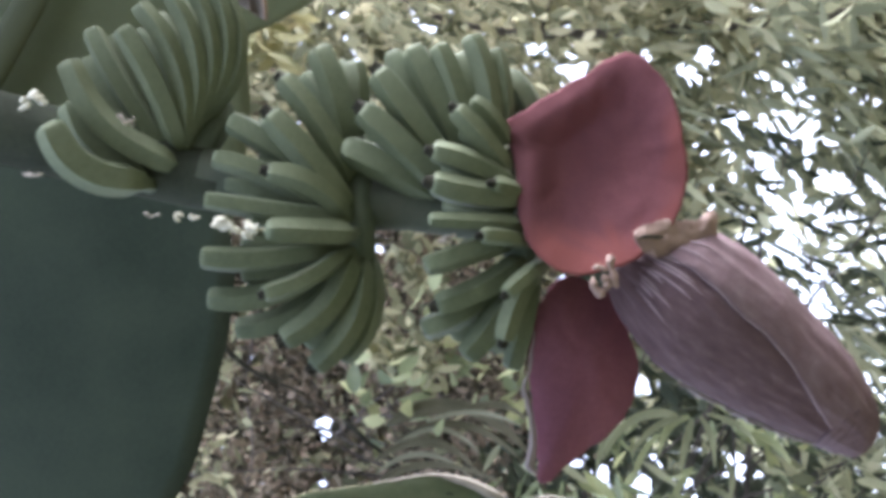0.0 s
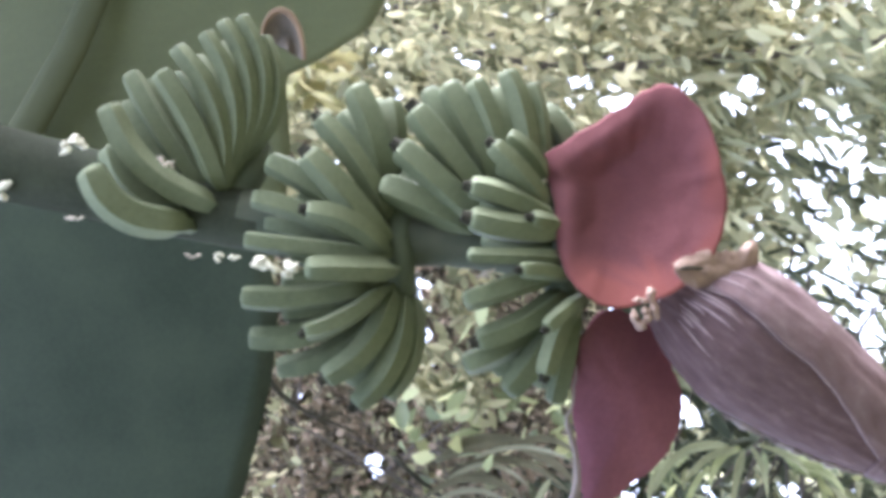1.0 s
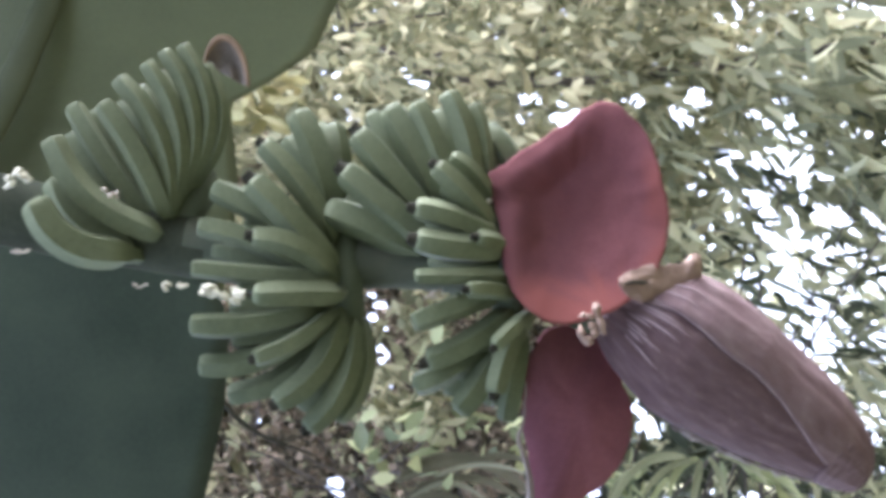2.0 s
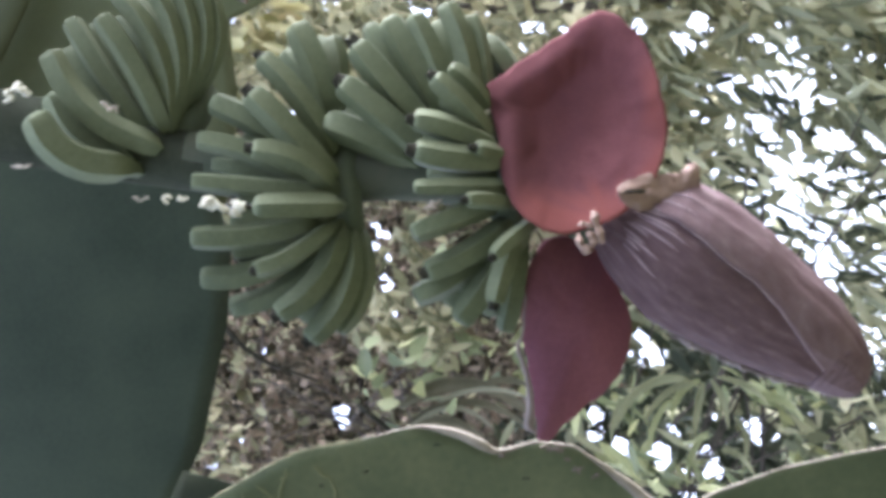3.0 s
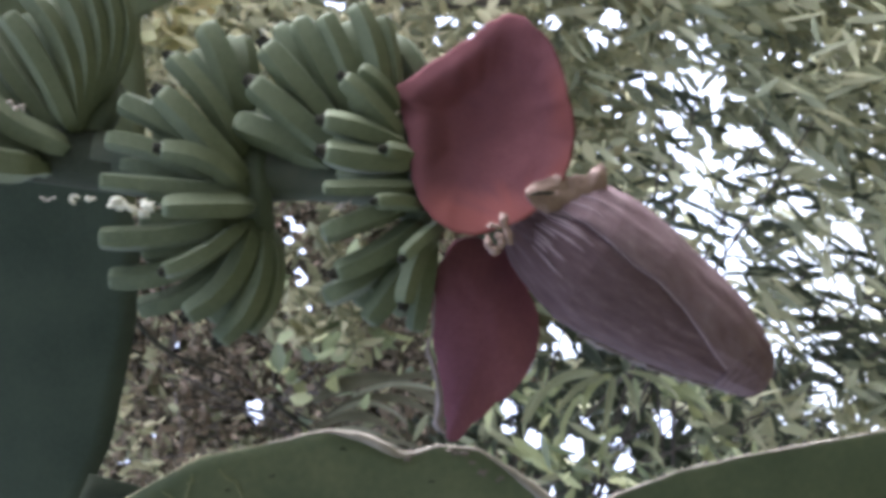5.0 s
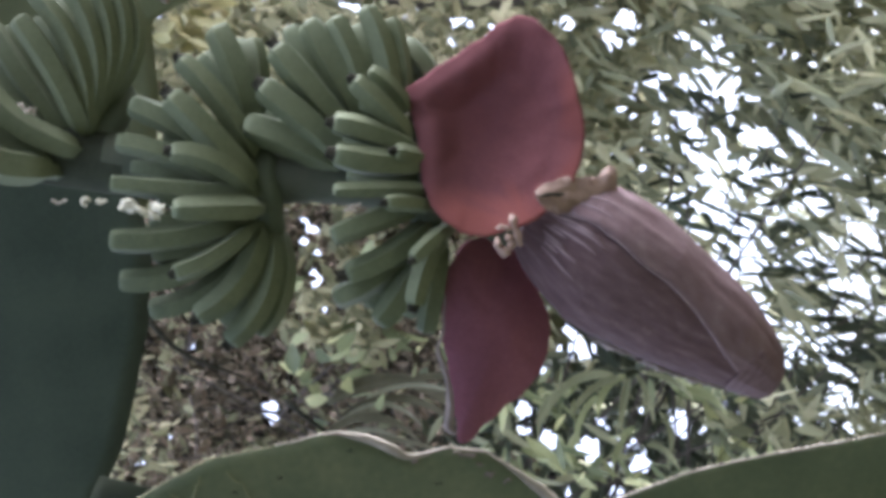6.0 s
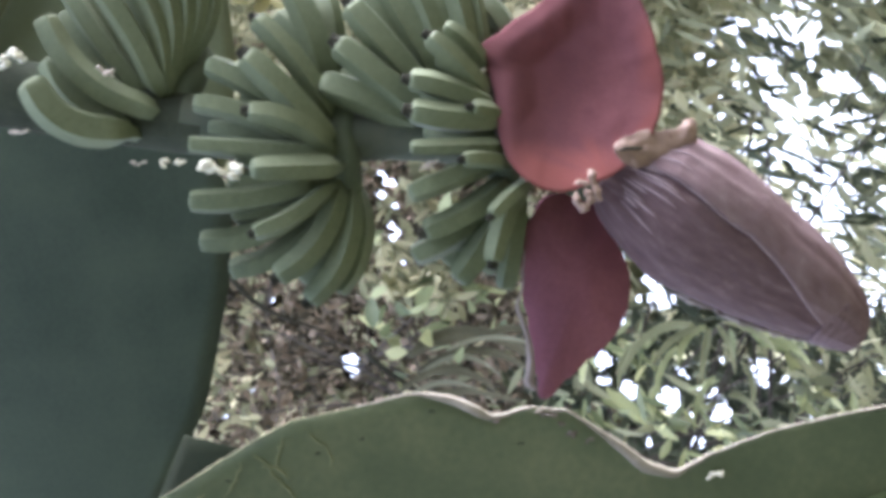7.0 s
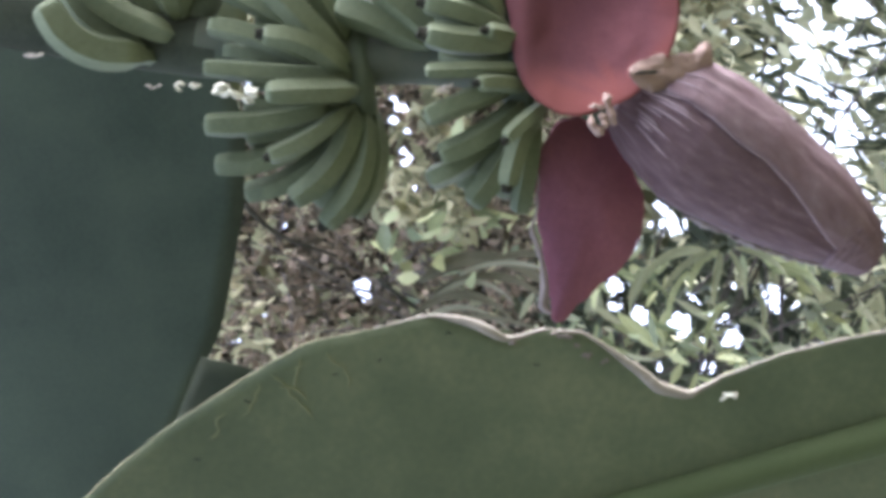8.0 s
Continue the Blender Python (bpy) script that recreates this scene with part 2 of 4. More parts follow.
def sheet(fn, nu, nv, thick, closed_v=False):
    """A two-sided sheet with thickness from fn(u, v) in 0..1: verts and faces."""
    g = [[Vector(fn(i / nu, j / nv)) for j in range(nv + 1)] for i in range(nu + 1)]
    verts, faces = [], []
    for s in (0, 1):
        for i in range(nu + 1):
            for j in range(nv + 1):
                du = g[min(i + 1, nu)][j] - g[max(i - 1, 0)][j]
                dv = g[i][1] - g[i][nv - 1] if closed_v and j in (0, nv) else g[i][min(j + 1, nv)] - g[i][max(j - 1, 0)]
                nn = du.cross(dv)
                nn = nn.normalized() if nn.length > 1e-12 else Vector((0, 0, 0))
                verts.append(g[i][j] + nn * (thick * (0.5 - s)))
    w = nv + 1
    off = (nu + 1) * w
    for i in range(nu):
        for j in range(nv):
            q = (i * w + j, (i + 1) * w + j, (i + 1) * w + j + 1, i * w + j + 1)
            faces.append(q)
            faces.append(tuple(off + k for k in reversed(q)))
    rim = [i * w for i in range(nu + 1)] + [nu * w + j for j in range(1, nv + 1)] + [i * w + nv for i in range(nu - 1, -1, -1)] + [j for j in range(nv - 1, 0, -1)]
    for k, p in enumerate(rim):
        q = rim[(k + 1) % len(rim)]
        faces.append((p, p + off, q + off, q))
    return verts, faces


# ---- ground ----
def ground():
    n, verts, faces = 60, [], []
    xs = [math.copysign(abs(i / 30 - 1) ** 3 * 1500, i - 30) for i in range(n + 1)]
    for x in xs:
        for y in xs:
            verts.append((x, y, 0.04 * noise.noise((x * 0.7, y * 0.7, 0))))
    for i in range(n):
        for j in range(n):
            faces.append((i * (n + 1) + j, (i + 1) * (n + 1) + j, (i + 1) * (n + 1) + j + 1, i * (n + 1) + j + 1))
    g = part("ground", verts, faces, M_SOIL)
    tagged(g, "brown soil with leaf litter under the plants", "ground", kind="structure")


ground()


# ---- banana plant: pseudostem, two hanging leaves behind the bunch ----
plant = base("banana_plant", (-0.8, 1.55, 0), "tall banana plant with broad hanging green leaves", "banana plant")


def pseudostem(parent, foot, top, r0, r1):
    foot, top = Vector(foot), Vector(top)
    pts = [foot + (top - foot) * t + Vector((0.01 * math.sin(5 * t), 0.012 * math.cos(4 * t), 0)) for t in (0, 0.25, 0.5, 0.75, 1)]
    v, f = tube(pts, [r0 * 1.15, r0, (r0 + r1) / 2, r1, r1 * 0.8], 18, 0.03, 24)
    part("pseudostem", v, f, M_STEM, parent)


pseudostem(plant, (-0.8, 1.55, -0.02), (-0.72, 1.45, 2.72), 0.12, 0.07)


def hanging_leaf_dark():
    edge = [(-0.75, -0.7), (-0.6, -0.52), (-0.45, -0.42), (-0.273, -0.332), (-0.198, -0.298), (-0.124, -0.282), (-0.062, -0.27), (0.02, -0.266), (0.1, -0.29), (0.15, -0.42), (0.18, -0.7)]

    def fn(u, v):
        b = -0.75 + 0.93 * v
        a = -0.98 + (lerp_table(edge, b) + 0.98) * u
        return at(a, b, -0.3 + 0.04 * math.sin(2.2 * u + 1.5 * b) - 0.05 * u * u + 0.0005 * math.sin(b * 190))
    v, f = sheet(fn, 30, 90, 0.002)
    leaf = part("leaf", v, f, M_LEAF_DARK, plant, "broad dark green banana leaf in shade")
    v, f = tube([at(-0.98, -0.95, -0.25), at(-0.99, -0.75, -0.3), at(-0.99, -0.3, -0.3), at(-0.99, 0.18, -0.29)], [0.022, 0.018, 0.012, 0.004], 10)
    part("midrib", v, f, M_RIB, leaf)


def hanging_leaf_olive():
    edge = [(-0.05, -0.42), (0.02, -0.3), (0.1, -0.275), (0.2, -0.271), (0.286, -0.281), (0.313, -0.231), (0.348, -0.182), (0.42, -0.15), (0.48, -0.19), (0.58, -0.33), (0.7, -0.49), (0.85, -0.6), (1.0, -0.66), (1.15, -0.84)]

    def fn(u, v):
        b = -0.05 + 1.2 * v
        mid = -0.663 + 0.45 * min(b, 0.45) - 0.62 * max(0.0, b - 0.45)
        right = lerp_table(edge, b)
        left = mid - 0.42 * min(1.0, 2.6 * (1.17 - b))
        a = left + (mid - left) * u / 0.4 if u < 0.4 else mid + (right - mid) * (u - 0.4) / 0.6
        # past b 0.46 the unseen end folds forward, added to shade the top tier
        return at(a, b, -0.37 + 0.9 * min(max(b - 0.46, 0.0), 0.34) - 0.03 * abs(u - 0.4) - 0.02 * math.sin(3 * b) + 0.0012 * math.sin((b + 0.3 * a) * 190))
    v, f = sheet(fn, 30, 110, 0.002)
    leaf = part("leaf", v, f, M_LEAF_OLIVE, plant, "olive green banana leaf with light falling through")
    v, f = tube([at(-0.74, -0.2, -0.34), at(-0.663, 0.0, -0.345), at(-0.58, 0.185, -0.35), at(-0.505, 0.351, -0.36), at(-0.49, 0.5, -0.385), at(-0.62, 0.72, -0.145), at(-0.89, 1.14, -0.05)], [0.026, 0.024, 0.021, 0.018, 0.015, 0.011, 0.005], 12, first=BUNCH.to_3x3() @ Vector((0.8, -0.4, 0)), flat=0.3)
    part("midrib", v, f, M_RIB_BROWN, leaf, "brownish thick leaf midrib")


hanging_leaf_dark()
hanging_leaf_olive()

# ---- young banana plant with a leaf crossing in front ----
sucker = base("young_banana_plant", (-0.55, 1.15, 0), "young banana plant with one large green leaf and dry brown margin", "banana plant")
pseudostem(sucker, (-0.55, 1.15, -0.02), (-0.42, 1.1, 0.95), 0.06, 0.035)

FRONT_EDGE = [(-0.44, -0.345), (-0.3, -0.262), (-0.218, -0.185), (-0.184, -0.158), (-0.137, -0.129), (-0.101, -0.109), (-0.065, -0.102), (-0.029, -0.094), (-0.007, -0.099),
              (0.014, -0.110), (0.035, -0.104), (0.058, -0.107), (0.08, -0.123), (0.102, -0.141), (0.119, -0.146), (0.14, -0.134), (0.175, -0.121), (0.213, -0.113), (0.32, -0.095), (0.45, -0.1), (0.62, -0.2)]


def front_n(a, b):
    return 0.53 + 0.25 * (b + 0.12) - 0.05 * a


def front_leaf():
    def rib_b(a):
        return -0.231 + a * 0.275

    def fn(u, v):
        a = -0.45 + 1.07 * v
        e, m = lerp_table(FRONT_EDGE, a), min(-0.231 + a * 0.275, lerp_table(FRONT_EDGE, a) - 0.004)
        if u < 0.6:
            b = e + (m - e) * u / 0.6
            n = front_n(a, b)
        else:
            b = m - (u - 0.6) / 0.4 * 0.2 * math.sin(math.pi * min(max((a + 0.46) / 1.1, 0), 1))
            n = front_n(a, m) - 0.5 * (m - b)
        return at(a, b, n + 0.0006 * math.sin(a * 260 + 60 * b) * noise.noise((a * 9, b * 9, 1)))
    v, f = sheet(fn, 26, 150, 0.0015)
    leaf = part("leaf", v, f, M_LEAF_FRONT, sucker, "green banana leaf with torn dry margin")
    def edge_tube(a0, a1, count, size, spread, name, mat, label):
        along = np.linspace(a0, a1, count)
        pts = [at(a, lerp_table(FRONT_EDGE, a), front_n(a, lerp_table(FRONT_EDGE, a))) for a in along]
        rad = [size + spread * max(0, noise.noise((a * 14, 3, 0))) + 0.0006 * max(0, noise.noise((a * 90, 5, 0))) + 0.003 * math.exp(-((a - 0.1) / 0.026) ** 2) + 0.0024 * math.exp(-((a + 0.002) / 0.02) ** 2) for a in along]
        v, f = tube(pts, rad, 6, rings=2 * count)
        v = [q + Vector((0, 0, 0.0016 * noise.noise(q * 120))) for q in v]
        part(name, v, f, mat, leaf, label)
    edge_tube(-0.44, -0.06, 40, 0.0005, 0.0003, "brown_edge", M_EDGE, "thin yellow-brown leaf edge")
    edge_tube(-0.062, 0.6, 90, 0.0007, 0.0013, "dry_margin", M_MARGIN, "pale dried leaf margin")
    rib = [at(a, rib_b(a) - 0.006, front_n(a, rib_b(a)) + 0.001) for a in (-0.42, -0.2, 0.0, 0.2, 0.4, 0.62)]
    v, f = tube(rib + [Vector((-0.3, 1.08, 1.0)), Vector((-0.43, 1.1, 0.9))], [0.002, 0.006, 0.009, 0.011, 0.013, 0.015, 0.018, 0.02], 12, rings=50)
    part("midrib", v, f, M_RIB, leaf, "light green leaf midrib")


front_leaf()


def low_leaf():
    """A second leaf of the young plant, mostly behind the first."""
    top = [(LOW_A, LOW_B), (LOW_A + 0.017, LOW_B - 0.003), (LOW_A + 0.036, LOW_B - 0.008), (LOW_A + 0.1, LOW_B - 0.03), (LOW_A + 0.2, LOW_B - 0.09)]

    def fn(u, v):
        a = LOW_A + 0.2 * v
        b0 = lerp_table(top, a)
        b = b0 - 0.4 * u
        return at(a - 0.19 * u * (1 - v) + 0.05 * u * v, b, 0.25 - 0.1 * u + 0.006 * math.sin(9 * v))
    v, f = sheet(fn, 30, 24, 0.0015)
    part("leaf", v, f, M_LEAF_LOW_SHADED, sucker, "lower shaded green leaf behind the first")


LOW_A, LOW_B = -0.2160, -0.1562
low_leaf()

# ---- the bunch: stalk and three tiers of fruit ----
bunch = base("banana_bunch", at(-0.3, 0.1, 0), "hanging bunch of unripe green bananas in three tiers", "banana bunch")


def stalk():
    pts = [(-0.72, 1.45, 2.68), (-0.55, 1.36, 2.95), (-0.2, 1.18, 2.98), (0.08, 1.1, 2.78), at(-0.62, 0.165, 0.0), at(-0.48, 0.138, 0.0), at(-0.27, 0.097, 0.0), at(-0.136, 0.079, 0.0), at(-0.054, 0.078, 0.0), at(0.04, 0.06, 0.0), at(0.125, 0.025, -0.005)]
    v, f = tube(pts, [0.045, 0.042, 0.04, 0.038, 0.036, 0.034, 0.029, 0.0235, 0.0225, 0.018, 0.016], 16, 0.02, 80)
    rng = random.Random(5)
    v = [q + Vector((rng.uniform(-1, 1), rng.uniform(-1, 1), rng.uniform(-1, 1))) * 0.0006 for q in v]
    shaded_faces = [1 if max((BUNCH.inverted() @ v[k]).x for k in face) < -0.238 else 0 for face in f]
    part("stalk", v, f, [M_STALK, M_STALK_SHADED], bunch, "thick dark green bunch stalk, shaded higher up", slots=shaded_faces)


stalk()


def near(a, b, n):
    """A place in the bunch, in centimetres."""
    k = 1 - n / 140
    return at(a * k / 100, b * k / 100, n / 100)


def banana(parent, crown, row, rng):
    """One fruit: a thin neck out of the crown, then an angular curved finger with a blunt, often blackened end."""
    a0, b0, a1, b1, n, bend, r = row[:7]
    r *= 0.00107 * rng.uniform(0.97, 1.04)
    p1, p3 = near(a0, b0, n * 0.62), near(a1, b1, n)
    d = p3 - p1
    out = BUNCH.to_3x3() @ Vector((0, 0, 1))
    side = out.cross(d).normalized()
    p2 = (p1 + p3) / 2 + side * (bend * 0.01) + out * 0.004
    ctrl = p2 * 2 - (p1 + p3) / 2
    finger = [p1 * (1 - t) ** 2 + ctrl * (2 * t * (1 - t)) + p3 * t * t for t in (0.0, 0.25, 0.5, 0.75, 1.0)]
    neck = p1 - (finger[1] - p1).normalized() * 0.012 - out * 0.008
    root = neck + (Vector(crown) - neck) * 0.75
    end = (finger[4] - finger[3]).normalized()
    blunt = p3 + end * (r * 0.4)
    # one narrow flank turned to the open side of the plant, one broad flank below it
    upper = side if side.dot(BUNCH.to_3x3() @ Vector((0.3, 1, 0))) > 0 else -side
    turn = radians(24 + rng.uniform(-9, 9))
    first = out * math.cos(turn) + upper * math.sin(turn)
    profile = (0.5, 0.46, 0.5, 0.74, 0.93, 0.98, 1.0, 1.0, 1.0, 1.0, 0.99, 0.96, 0.88, 0.72, 0.36)
    v, f = tube([root, neck] + finger + [blunt], [r * k for k in profile], 15, 0.0, 29, first=first, angular=1.0)
    slots = [0] * len(f)
    if len(row) > 7:
        w, g = tube([blunt - end * 0.004, blunt + end * (r * 0.15), blunt + end * (r * 0.5)], [r * 0.55, r * 0.56, r * 0.4, r * 0.42], 8, rings=6)
        w = [q + Vector([0.0009 * noise.noise(q * 260 + Vector((k, 0, 0))) for k in (0, 9, 18)]) for q in w]
        f = f + [tuple(k + len(v) for k in face) for face in g]
        slots += [1] * len(g)
        v = v + w
    return part("banana", v, f, [M_FRUIT, M_NUB], parent, slots=slots, ridges=15)


# base a, b; tip a, b; how far out; bend (cm); half width (mm); then 1 for a blackened end
TIER_TOP = [(-32.3, 8.9, -39.5, 13.2, 7, 1.3, 14.6), (-29.6, 11.0, -38.2, 18.9, 5, 1.3, 12.3), (-29.6, 12.4, -36.2, 22.0, 1.5, 0.2, 10.1), (-28.3, 13.4, -33.4, 22.3, 4.5, -0.4, 9.9), (-27.4, 13.4, -32.0, 24.5, 3.5, -1.3, 9.0),
            (-26.8, 14.2, -29.5, 25.9, 3, -1.4, 8.0), (-26.3, 14.7, -27.9, 27.0, 2.2, -1.8, 7.6), (-25.8, 15.1, -26.2, 27.5, 1.4, -2.1, 7.1), (-25.1, 15.4, -24.1, 25.7, 0.4, -1.8, 7.1)]
TIER_MID = [(-13.0, 11.1, -18.7, 18.5, 3.5, -0.4, 10.5, 1), (-12.6, 13.5, -15.5, 21.3, 0.5, -0.3, 13.4), (-11.8, 14.1, -12.4, 20.2, -1.5, -0.2, 10.2), (-13.3, 8.5, -19.6, 15.2, 5, -0.2, 13.0, 1), (-15.1, 9.9, -23.1, 14.6, 3.5, -0.3, 11.0),
            (-13.4, 7.7, -19.5, 10.4, 7.5, -0.6, 9.6, 1), (-15.5, 7.9, -24.4, 11.3, 5, -0.5, 9.8), (-13.4, 6.6, -25.0, 7.5, 6, 0.1, 8.1), (-12.9, 5.2, -19.3, 5.1, 8.3, -0.0, 10.1)]
TIER_MID_UNDER = [(-15.1, 3.4, -25.0, 2.3, 6, 0.4, 10.8), (-13.3, 2.7, -19.3, -0.6, 7.5, 0.4, 8.2, 1), (-14.5, 2.1, -24.1, -1.4, 4.5, 1.1, 10.4), (-12.1, 2.0, -17.2, -4.5, 5, 0.9, 10.9, 1), (-10.8, 1.6, -14.4, -6.7, 3.5, 1.1, 11.0, 1),
                  (-10.0, 2.0, -11.9, -5.9, 1.5, 1.1, 10.1), (-13.3, 0.9, -21.4, -4.0, 2, 1.0, 10.6)]
TIER_LOW = [(-4.2, 10.2, -11.2, 16.1, 4.5, -0.1, 12.5, 1), (-5.4, 9.7, -12.6, 12.7, 3, -0.1, 13.8), (-4.4, 12.7, -10.0, 19.5, 3.5, 0.0, 12.7, 1), (-2.8, 13.9, -7.1, 21.8, 1.5, -0.1, 12.2), (-5.6, 15.3, -8.9, 21.3, -0.5, 0.0, 10.1),
            (-2.0, 15.1, -4.8, 22.2, 2.2, -0.2, 10.0), (0.1, 15.5, -2.0, 23.1, 1.5, -0.4, 10.6), (1.4, 14.9, 0.3, 22.1, 0.5, -0.3, 7.8), (4.2, 16.4, 1.8, 20.0, -1.5, -0.2, 10.2)]
TIER_LOW_FRONT = [(1.2, 12.2, -3.0, 16.6, 6, -0.1, 9.3, 1), (1.5, 14.4, -1.5, 17.6, 4.5, -0.3, 6.9), (1.4, 10.8, -4.7, 12.9, 6.5, -0.2, 10.3, 1), (2.2, 9.3, -4.6, 10.0, 7.2, 0.3, 11.7, 1), (2.9, 6.8, -4.8, 6.8, 8, -0.0, 6.8), (2.6, 9.8, 0.7, 10.3, 6.8, -0.0, 7.4, 1)]
TIER_LOW_UNDER = [(1.9, 5.2, -4.9, 2.7, 6.8, 0.0, 9.7), (3.4, 5.3, -0.1, 5.6, 8.0, -0.1, 7.2, 1), (2.8, 2.9, -3.6, -0.8, 5.5, 0.4, 10.8, 1), (5.2, 3.1, 2.3, 0.6, 8, -0.1, 7.2, 1), (4.0, 1.7, 2.2, -3.5, 6.5, -0.2, 9.3, 1),
                  (1.1, 0.6, -4.7, -3.0, 3.5, 0.3, 11.0), (2.6, 0.6, -0.8, -5.1, 3.5, 0.3, 12.0), (4.5, 1.1, 3.3, -5.9, -2, 0.1, 9.9)]


def tier(rows_list, crown, thick, seed):
    """A crown that wraps the stalk, with its fruit; crown: rows of a, b and out in centimetres."""
    rng = random.Random(seed)
    way = curve([near(*q) for q in crown], 24)
    v, f = tube(way, [thick * k for k in (0.45, 0.85, 1.0, 1.0, 0.85, 0.45)], 14, rings=30, flat=0.8)
    v = [q + Vector([0.0022 * noise.noise(q * 55 + Vector((k, 0, 0))) for k in (0, 9, 18)]) for q in v]
    t = part("fruit_tier", v, f, M_CROWN, bunch, "tier of green bananas on a thick crown")
    behind = []
    for p, q in zip(rows_list, rows_list[1:]):
        if (p[2] - q[2]) ** 2 + (p[3] - q[3]) ** 2 < 50:
            m = [(x + y) / 2 for x, y in zip(p[:7], q[:7])]
            k = rng.uniform(0.8, 0.92)
            behind.append((m[0], m[1], m[0] + (m[2] - m[0]) * k, m[1] + (m[3] - m[1]) * k, m[4] - 3.4, m[5], m[6] * 1.05))
    for row in rows_list + behind:
        p = near(row[0], row[1], row[4] * 0.6)
        banana(t, min(way, key=lambda q: (q - p).length), row, rng)


tier(TIER_TOP, ((-23.6, 16.0, -2.5), (-25.0, 13.4, -1.0), (-26.8, 10.9, -0.2), (-29.2, 8.4, 0.2)), 0.019, 11)
tier(TIER_MID + TIER_MID_UNDER, ((-11.6, 14.3, -2.5), (-11.5, 10.4, 0.0), (-11.4, 6.7, 1.2), (-10.8, 3.4, 0.5), (-9.6, 0.8, -1.5)), 0.018, 12)
tier(TIER_LOW + TIER_LOW_FRONT + TIER_LOW_UNDER, ((0.8, 14.9, -2), (2.4, 11.4, 1), (3.2, 7.7, 2.5), (3.4, 3.6, 1.5), (4.0, 0.8, -1)), 0.018, 13)


def withered(parent, a, b, n, size, seed, mat, name="withered_flower", long=1.0):
    """A few crumpled petal strips; long: how far they are drawn out along the stalk."""
    rng = random.Random(seed)
    verts, faces = [], []
    for k in range(6 if long < 1.2 else 4):
        p = at(a + rng.uniform(-1, 1) * size * long * 0.8, b + rng.uniform(-0.4, 0.4) * size, n + rng.uniform(-0.3, 0.3) * size)
        q = p + BUNCH.to_3x3() @ Vector((rng.choice((-1, 1)) * rng.uniform(0.4, 1.1) * long, rng.uniform(-0.6, 0.6), rng.uniform(-0.3, 0.6))) * size
        mid = (p + q) / 2 + Vector((rng.uniform(-1, 1), 0, rng.uniform(-1, 1))) * (size * 0.2)
        v, f = tube([p, mid, q], [size * 0.2, size * 0.42, size * 0.34, size * 0.14], 7, rings=8, flat=0.65)
        v = [w + Vector([size * 0.12 * noise.noise(w * 300 + Vector((seed, m, k))) for m in (0, 9, 18)]) for w in v]
        faces += [tuple(i + len(verts) for i in fc) for fc in f]
        verts += v
    part(name, verts, faces, mat, parent)


withered(bunch, -0.3925, 0.149, 0.068, 0.01035, 21, M_PETAL)
withered(bunch, -0.316, 0.138, 0.05, 0.006, 22, M_FLOWER)
withered(bunch, -0.258, 0.0555, 0.062, 0.006325, 23, M_PETAL, long=1.7)
withered(bunch, -0.2265, 0.051, 0.068, 0.010925, 29, M_PETAL, long=1.3)
withered(bunch, -0.2035, 0.0475, 0.078, 0.01035, 24, M_PETAL)
withered(bunch, -0.465, 0.107, 0.03, 0.013, 25, M_PETAL, long=1.4)
withered(bunch, -0.405, 0.088, 0.03, 0.005, 26, M_FLOWER, long=1.8)
withered(bunch, -0.287, 0.058, 0.05, 0.004, 30, M_FLOWER, long=1.6)
withered(bunch, -0.095, 0.102, 0.024, 0.006, 27, M_PETAL, long=1.8)
withered(bunch, -0.097, 0.047, -0.01, 0.01, 28, M_FLOWER)
withered(bunch, 0.0135, 0.131, 0.03, 0.006, 32, M_PETAL)
withered(bunch, -0.036, 0.049, 0.07, 0.005, 33, M_FLOWER, long=1.7)

# ---- the blossom: bud, two raised bracts, flower remains ----
blossom = base("banana_blossom", at(0.12, 0.03, 0), "purple banana blossom with two raised crimson bracts", "banana flower")
BUD_R = [(0.0, 0.0276), (0.015, 0.0406), (0.03, 0.0509), (0.05, 0.0604), (0.075, 0.0645), (0.1, 0.064), (0.13, 0.0606), (0.16, 0.0549), (0.19, 0.049), (0.215, 0.0422), (0.24, 0.0326), (0.255, 0.0255), (0.265, 0.0188), (0.271, 0.0108), (0.274, 0.002)]
BUD_MID = [(0.0, 0.0067), (0.015, 0.0088), (0.03, 0.01), (0.05, 0.0105), (0.075, 0.0084), (0.1, 0.0072), (0.13, 0.0074), (0.16, 0.0054), (0.19, 0.006), (0.215, 0.006), (0.24, 0.0042), (0.255, 0.0016), (0.265, -0.0012), (0.274, -0.0045)]


# how far round the bud the outer bract reaches, along it
BRACT_LINE = [(0.02, 64), (0.033, 72), (0.077, 75), (0.105, 79), (0.133, 79), (0.162, 84), (0.194, 99), (0.223, 117), (0.244, 130), (0.27, 138)]


def bud_point(s, phi, grow=1.0):
    """s along the bud, phi round it: 0 to the side, 90 towards the open side."""
    r = lerp_table(BUD_R, s) * grow
    base_part = max(0.0, 1 - s / 0.11)
    r += (0.0015 + 0.002 * base_part) * noise.noise((s * 11, phi * 5, 2)) + (0.001 + 0.0014 * base_part) * noise.noise((s * 26, phi * 17, 5)) + 0.0008 * noise.noise((s * 120, phi * 24, 8))
    off = lerp_table(BUD_MID, s)
    a = 0.121 + 0.847 * s + 0.531 * (off + r * math.cos(phi))
    b = 0.036 - 0.531 * s + 0.847 * (off + r * math.cos(phi))
    return at(a, b, 0.02 + r * math.sin(phi))


